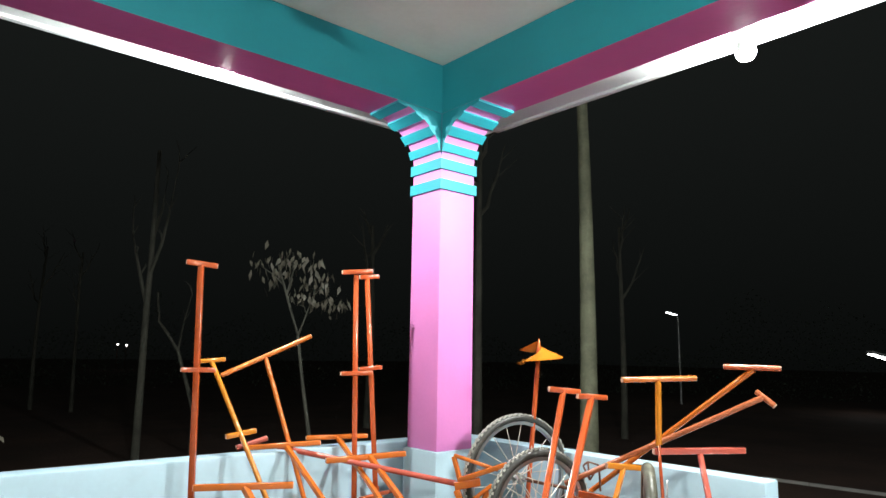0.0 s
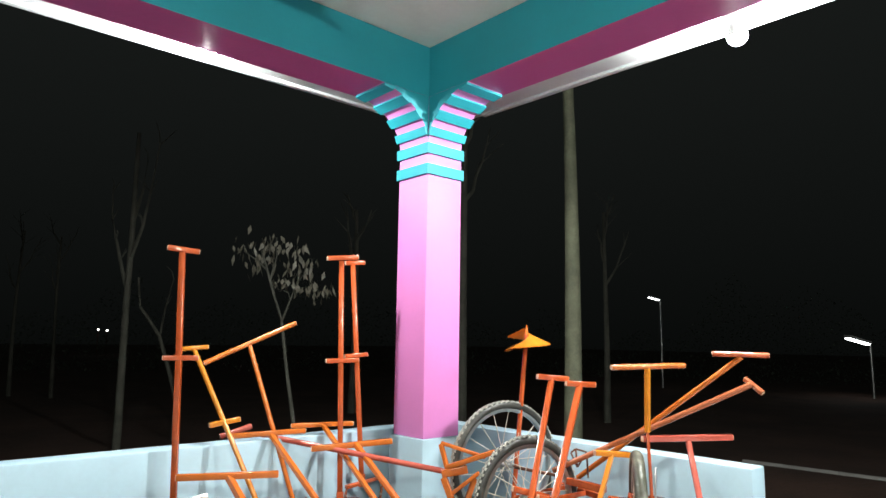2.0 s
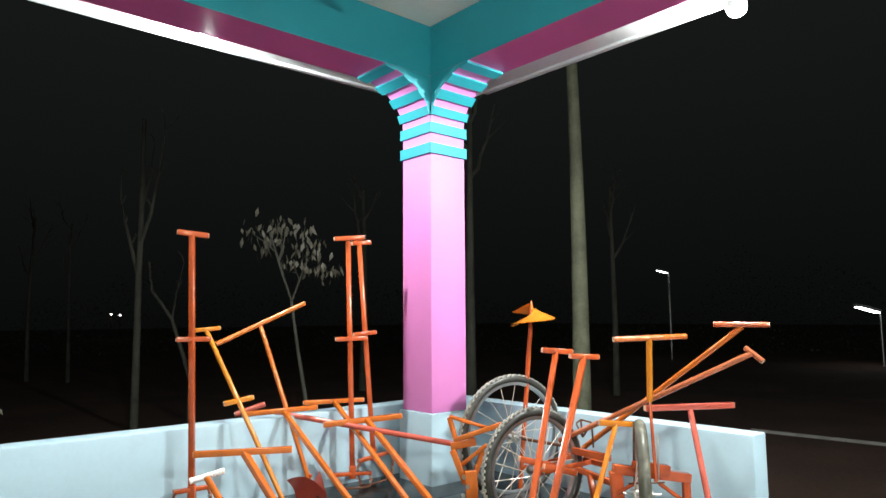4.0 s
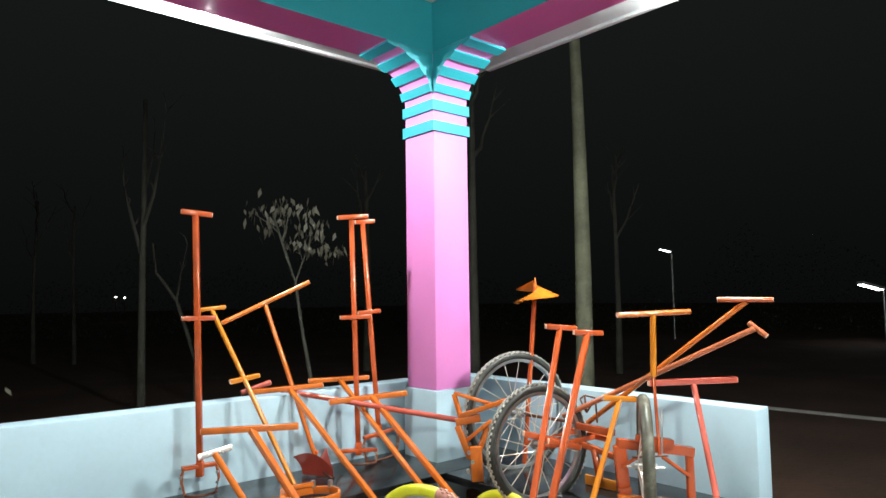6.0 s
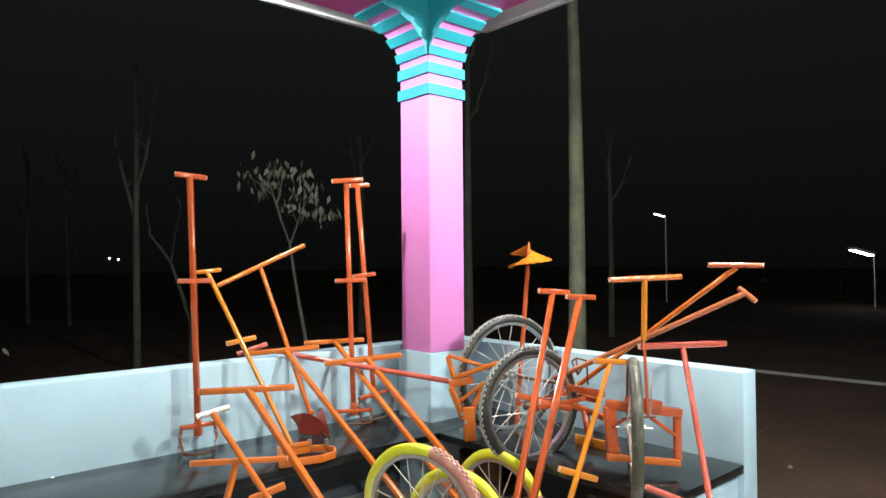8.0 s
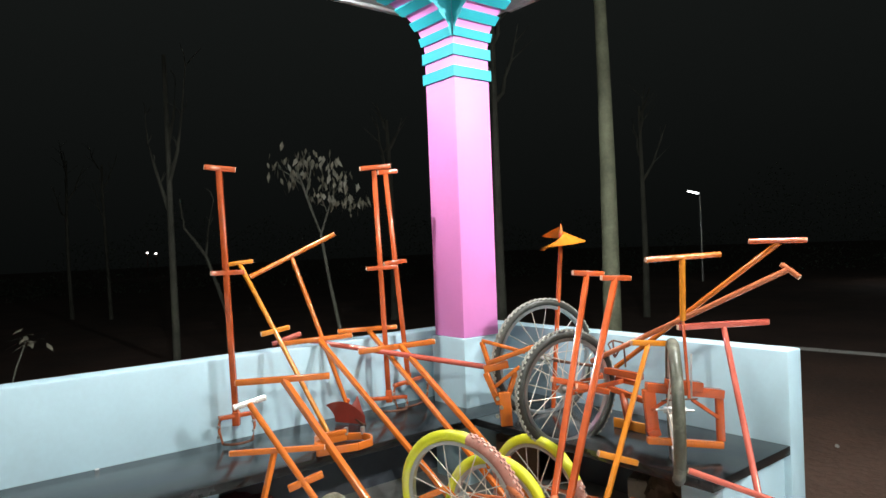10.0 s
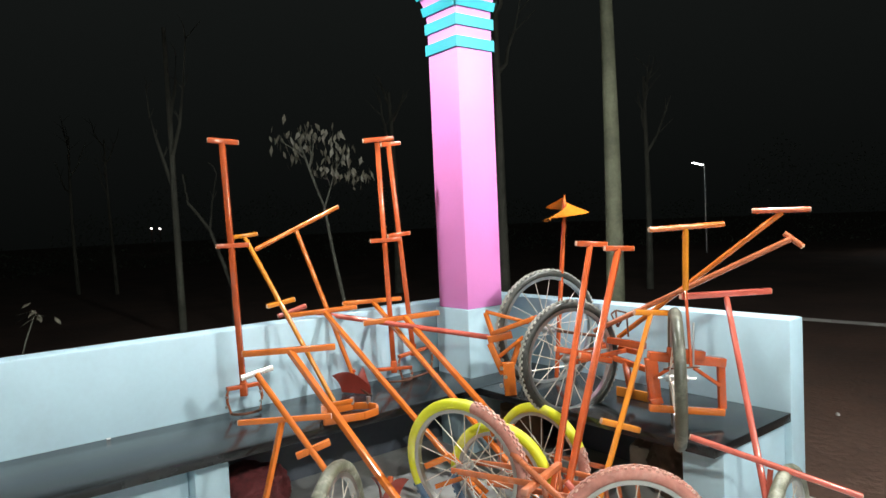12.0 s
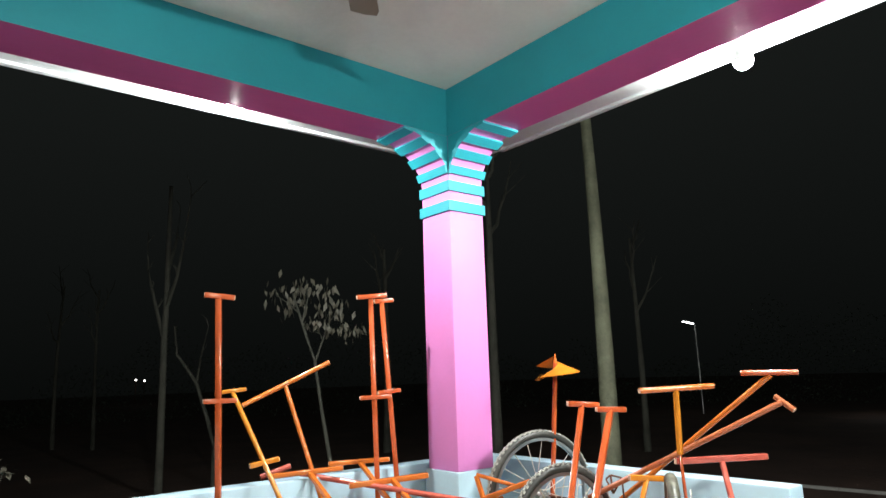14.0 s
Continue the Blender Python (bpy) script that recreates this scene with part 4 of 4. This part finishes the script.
placed_tree("slim pale bare tree with upswept limbs behind the parapet",
            [(0.697, 7.979, -0.132), (0.690, 7.985, 0.984), (0.683, 7.991, 2.099), (0.689, 7.986, 2.718), (0.683, 7.991, 3.664), (0.678, 7.995, 4.636)], 0.068,
            [[(0.692, 7.984, 2.610), (0.746, 7.697, 3.075), (0.781, 7.547, 3.594), (0.818, 7.395, 4.337)],
             [(0.664, 8.005, 2.162), (0.598, 8.180, 2.591), (0.555, 8.336, 2.942), (0.517, 8.488, 3.280), (0.495, 8.505, 3.738)],
             [(0.691, 7.985, 3.218), (0.834, 8.118, 3.701), (0.903, 8.186, 4.265)]], seed=3)
placed_tree("young slender tree with bunches of hanging dry leaves",
            [(1.435, 3.975, 0.356), (1.384, 4.014, 0.734), (1.345, 4.044, 1.008), (1.276, 4.099, 1.601), (1.192, 4.164, 1.928), (1.123, 4.218, 2.199), (1.063, 4.265, 2.436)], 0.026,
            [[(1.276, 4.099, 1.601), (1.297, 3.960, 1.848), (1.357, 3.913, 2.064), (1.419, 3.742, 2.234)],
             [(1.123, 4.218, 2.199), (1.064, 4.386, 2.329), (0.945, 4.480, 2.429)],
             [(1.156, 4.192, 2.097), (1.203, 4.156, 2.363), (1.193, 4.163, 2.530)]],
            [(0.946, 4.479, 2.456), (1.054, 4.395, 2.329), (1.126, 4.277, 2.548), (1.197, 4.160, 2.483), (1.345, 3.922, 2.455), (1.360, 3.910, 2.157), (1.242, 4.064, 2.035), (1.392, 3.763, 2.209),
             (1.378, 3.835, 2.018), (1.451, 3.717, 1.977), (1.507, 3.673, 1.942), (1.184, 4.293, 2.364)], seed=8)
placed_tree("dim bent tree in the dark behind the parapet",
            [(1.702, 8.419, 0.294), (1.625, 8.479, 0.697), (1.544, 8.542, 0.999), (1.437, 8.626, 1.400), (1.286, 8.744, 1.684), (1.162, 8.841, 1.887), (1.139, 8.859, 2.055), (1.108, 8.884, 2.401)], 0.042,
            [[(1.437, 8.626, 1.400), (1.489, 8.586, 1.891), (1.606, 8.617, 2.387)]], seed=12)
x, y = far((4.638, 2.451, 0.470), 9.5)
tree(x, y, 8.5, 0.135, 5, limbs=3, split=0.85, lean=-0.012, bark=PALEBARK, label="thick pale straight tree trunk behind the short parapet")
x, y = far((3.479, 3.357, 0.535), 11.5)
tree(x, y, 6.0, 0.10, 6, limbs=4, split=0.7, label="dim slim tree trunk behind the column")
for px, d, h, r, sd in (((-0.565, 6.517, 0.612), 21, 4.4, 0.06, 21), ((-0.946, 6.814, 0.634), 22, 4.6, 0.065, 22), ((4.991, 2.175, 0.451), 15, 4.6, 0.08, 24), ((2.372, 4.222, 1.344), 16, 4.8, 0.11, 26)):
    x, y = far(px, d)
    tree(x, y, h, r, sd, limbs=4, split=0.65, label="dim far tree trunk in the dark")


def shrub(x, y, height, seed):
    rng = random.Random(seed)
    ob = thing("shrub", (x, y, GND), "low shrub twig with pale drooping leaves behind the parapet", "shrub")
    bm = tube_into(bmesh.new(), [(0, 0, -0.05), (0.05, 0, height * 0.4), (0.16, 0.02, height * 0.8), (0.24, 0.02, height)], 0.012, 6, 0.004)
    part("stem", bm, BARK, ob)
    bm = bmesh.new()
    for k in range(16):
        c = Vector((0.24 + rng.gauss(0, 0.06), 0.02 + rng.gauss(0, 0.06), height + rng.gauss(0, 0.04)))
        f = frame_on((rng.gauss(0, 1), rng.gauss(0, 1), -0.5))
        vs = [bm.verts.new(c + f @ Vector(p)) for p in ((0, 0, 0), (0.02, 0.004, 0.05), (0, 0.01, 0.11), (-0.02, 0.004, 0.05))]
        bm.faces.new(vs[:3])
        bm.faces.new((vs[0], vs[2], vs[3]))
    part("leaf_cluster", bm, LEAF, ob)


x, y = far((-1.788, 7.472, 0.080), 6.0)
shrub(x, y, 1.13, 4)


def street_lamp(head, label, size):
    h = Vector(head)
    ob = thing("street_lamp", (h.x, h.y, GND), label, "street lamp", group="street lamps")
    z = h.z - GND
    part("pole", rod_into(bmesh.new(), (0, 0, -0.1), (0, 0, z - 0.05), 0.05, 10, 0.035), STEEL, ob)
    d = Vector((-0.788, 0.616, 0))
    part("arm", tube_into(bmesh.new(), [(0, 0, z - 0.06), d * 0.1 * size + Vector((0, 0, z)), d * 0.4 * size + Vector((0, 0, z + 0.10 * size))], 0.03, 8), STEEL, ob)
    bm = bar_into(bmesh.new(), d * 0.05 * size + Vector((0, 0, z + 0.02)), d * 0.62 * size + Vector((0, 0, z + 0.17 * size)), 0.26 * size, 0.07 * size, 0.01)
    part("housing", bm, PLASTIC, ob)
    bm = bar_into(bmesh.new(), d * 0.08 * size + Vector((0, 0, z - 0.025 * size)), d * 0.60 * size + Vector((0, 0, z + 0.12 * size)), 0.22 * size, 0.03 * size, 0.004)
    part("diffuser", bm, LIT_FAR, ob, "lit white LED panel")
    return ob


street_lamp((20.893, 10.570, 3.066), "distant lit LED street lamp on a slim pole", 0.75)
street_lamp((22.906, 4.099, 1.495), "lit LED street lamp on a pole beyond the entrance", 1.3)
for q in ((13.191, 58.224, 1.833), (13.772, 57.770, 1.751)):
    p = Vector(q)
    bm = bmesh.new()
    bmesh.ops.create_icosphere(bm, subdivisions=2, radius=0.09)
    ob = thing("distant_lamp", (p.x, p.y, GND), "tiny distant lamp on a post among the trees", "lamp")
    bmesh.ops.translate(bm, vec=(0, 0, p.z - GND), verts=bm.verts)
    part("globe", bm, LIT_DOT, ob)
    part("post", rod_into(bmesh.new(), (0, 0, -0.1), (0, 0, p.z - GND - 0.07), 0.03, 8), RUST, ob)

# kerb along the yard outside the entrance
k0, k1 = Vector((7.487, 1.266, -0.250)), Vector((7.574, 0.292, -0.250))
kd = (k1 - k0).normalized()
kd.z = 0
bm = bmesh.new()
for i in range(14):
    a = k0 + kd * (i * 0.62 - 0.3)
    bar_into(bm, (a.x, a.y, GND + 0.005), (a.x + kd.x * 0.617, a.y + kd.y * 0.617, GND + 0.005), 0.05, 0.09, 0.008)
tagged(new("kerb", mesh_of(bm, "kerb", KERB, smooth=True)), "pale concrete kerb stones along the yard", "kerb", kind="structure")


# pale stone on the yard
p = (3.138, -0.793, -0.300)
ob = thing("stone", (p[0], p[1], GND), "small pale stone lying on the brown soil", "stone")
bm = bmesh.new()
bmesh.ops.create_icosphere(bm, subdivisions=2, radius=0.018)
for v in bm.verts:
    v.co = v.co * (1 + 0.3 * noise.noise(v.co * 40)) + Vector((0, 0, 0.01))
part("stone_body", bm, KERB, ob)

# dark low woods far off all round
rs = np.random.RandomState(77)
N = 90000
ang = rs.uniform(0, 2 * np.pi, N)
d = rs.uniform(30, 46, N)
h = 3.2 + 1.1 * np.sin(ang * 7) + 1.0 * np.sin(ang * 19 + 1) + 0.7 * np.sin(ang * 47 + 2)
c = np.stack([np.cos(ang) * d, np.sin(ang) * d, GND + np.maximum(h, 0.8) * rs.uniform(0.0, 1.0, N) ** 2.0], 1)
size = rs.uniform(0.05, 0.16, N)
u = rs.normal(size=(N, 3))
u /= np.linalg.norm(u, axis=1)[:, None]
w = np.cross(u, rs.normal(size=(N, 3)))
w /= np.linalg.norm(w, axis=1)[:, None]
k = size[:, None]
verts = np.stack([c - u * k * 0.6, c + w * k * 0.28, c + u * k * 0.6, c - w * k * 0.28 + np.cross(u, w) * k * 0.1], 1).reshape(-1, 3)
faces = np.arange(N * 4).reshape(-1, 4)
me = bpy.data.meshes.new("far_woods")
me.from_pydata(verts.tolist(), [], faces.tolist())
me.materials.append(DARKLEAF)
tagged(new("far_woods", me), "dark woods around the pavilion at night", "woods", kind="stuff")

# plough body on the floor under the seat edge
def plough_body(p):
    ob = thing("plough_body", (p[0], p[1], 0.0), "small red ridger plough body lying on the cement floor", "plough body")
    o = Vector(ob.location)
    tip, back = o + Vector((-0.10, -0.07, 0.005)), o + Vector((0.03, 0.03, 0.005))
    mouldboard(ob, tip, back, 0.075, 0.13, PLOUGHRED)
    bar("stay", ob, o + Vector((-0.01, 0, 0.01)), o + Vector((0.03, 0.03, 0.12)), 0.025, REDOR)


plough_body((-0.757, -0.232, 0.000))


# ---- stored things under the seats ----
def carton(at, size, turn, material, label):
    """Cardboard box with its flaps folded shut and a seam between them."""
    ob = thing("carton", at, label, "box")
    x, y, z = size
    r = Matrix.Rotation(radians(turn), 3, "Z")

    def put(name, lo, hi):
        bm = box(lo, hi, 0.004)
        bmesh.ops.rotate(bm, cent=(0, 0, 0), matrix=r, verts=bm.verts)
        return part(name, bm, material, ob)
    put("body", (-x / 2, -y / 2, 0), (x / 2, y / 2, z))
    put("flap", (-x / 2 + 0.002, -y / 2 + 0.002, z + 0.0005), (x / 2 - 0.002, -0.003, z + 0.006))
    put("flap", (-x / 2 + 0.002, 0.003, z + 0.0005), (x / 2 - 0.002, y / 2 - 0.002, z + 0.009))


def slumped(name, at, size, material, label, category, seed):
    """Soft full sack or heap of cloth, creased and flat underneath."""
    ob = thing(name, at, label, category)
    bm = bmesh.new()
    bmesh.ops.create_icosphere(bm, subdivisions=5, radius=1)
    for v in bm.verts:
        p = v.co.copy()
        crease = 0.22 * noise.noise(p * 1.6 + Vector((seed, 0, 0))) + 0.13 * abs(noise.noise(p * 4.2 + Vector((0, seed, 0)))) + 0.05 * noise.noise(p * 11)
        q = p * (1 + crease)
        v.co = Vector((q.x * size[0] / 2, q.y * size[1] / 2, max(0.0, (q.z * 0.6 + 0.5) * size[2])))
    part("cloth", bm, material, ob)


carton((0.31, -0.08, 0), (0.34, 0.24, 0.25), 52, CARTON, "brown cardboard box on the floor under the seat corner")
carton((0.36, -0.93, 0), (0.13, 0.10, 0.19), 20, PALECARD, "small pale dusty cardboard box under the short bench")
slumped("sack", (0.34, -1.16, 0), (0.30, 0.30, 0.27), GUNNY, "slumped dark brown gunny sack under the short bench", "sack", 5)
slumped("red_cloth", (-1.30, 0.17, 0), (0.36, 0.30, 0.22), REDCLOTH, "crumpled dark red cloth heaped under the long bench", "cloth", 9)

# flake of white paint on the long bench
ob = thing("paint_flake", (-1.889, 0.375, BENCH), "small white paint flake lying on the granite", "flake")
part("flake_body", box((-0.009, -0.006, 0.0005), (0.009, 0.006, 0.006), 0.002), WHITE, ob)
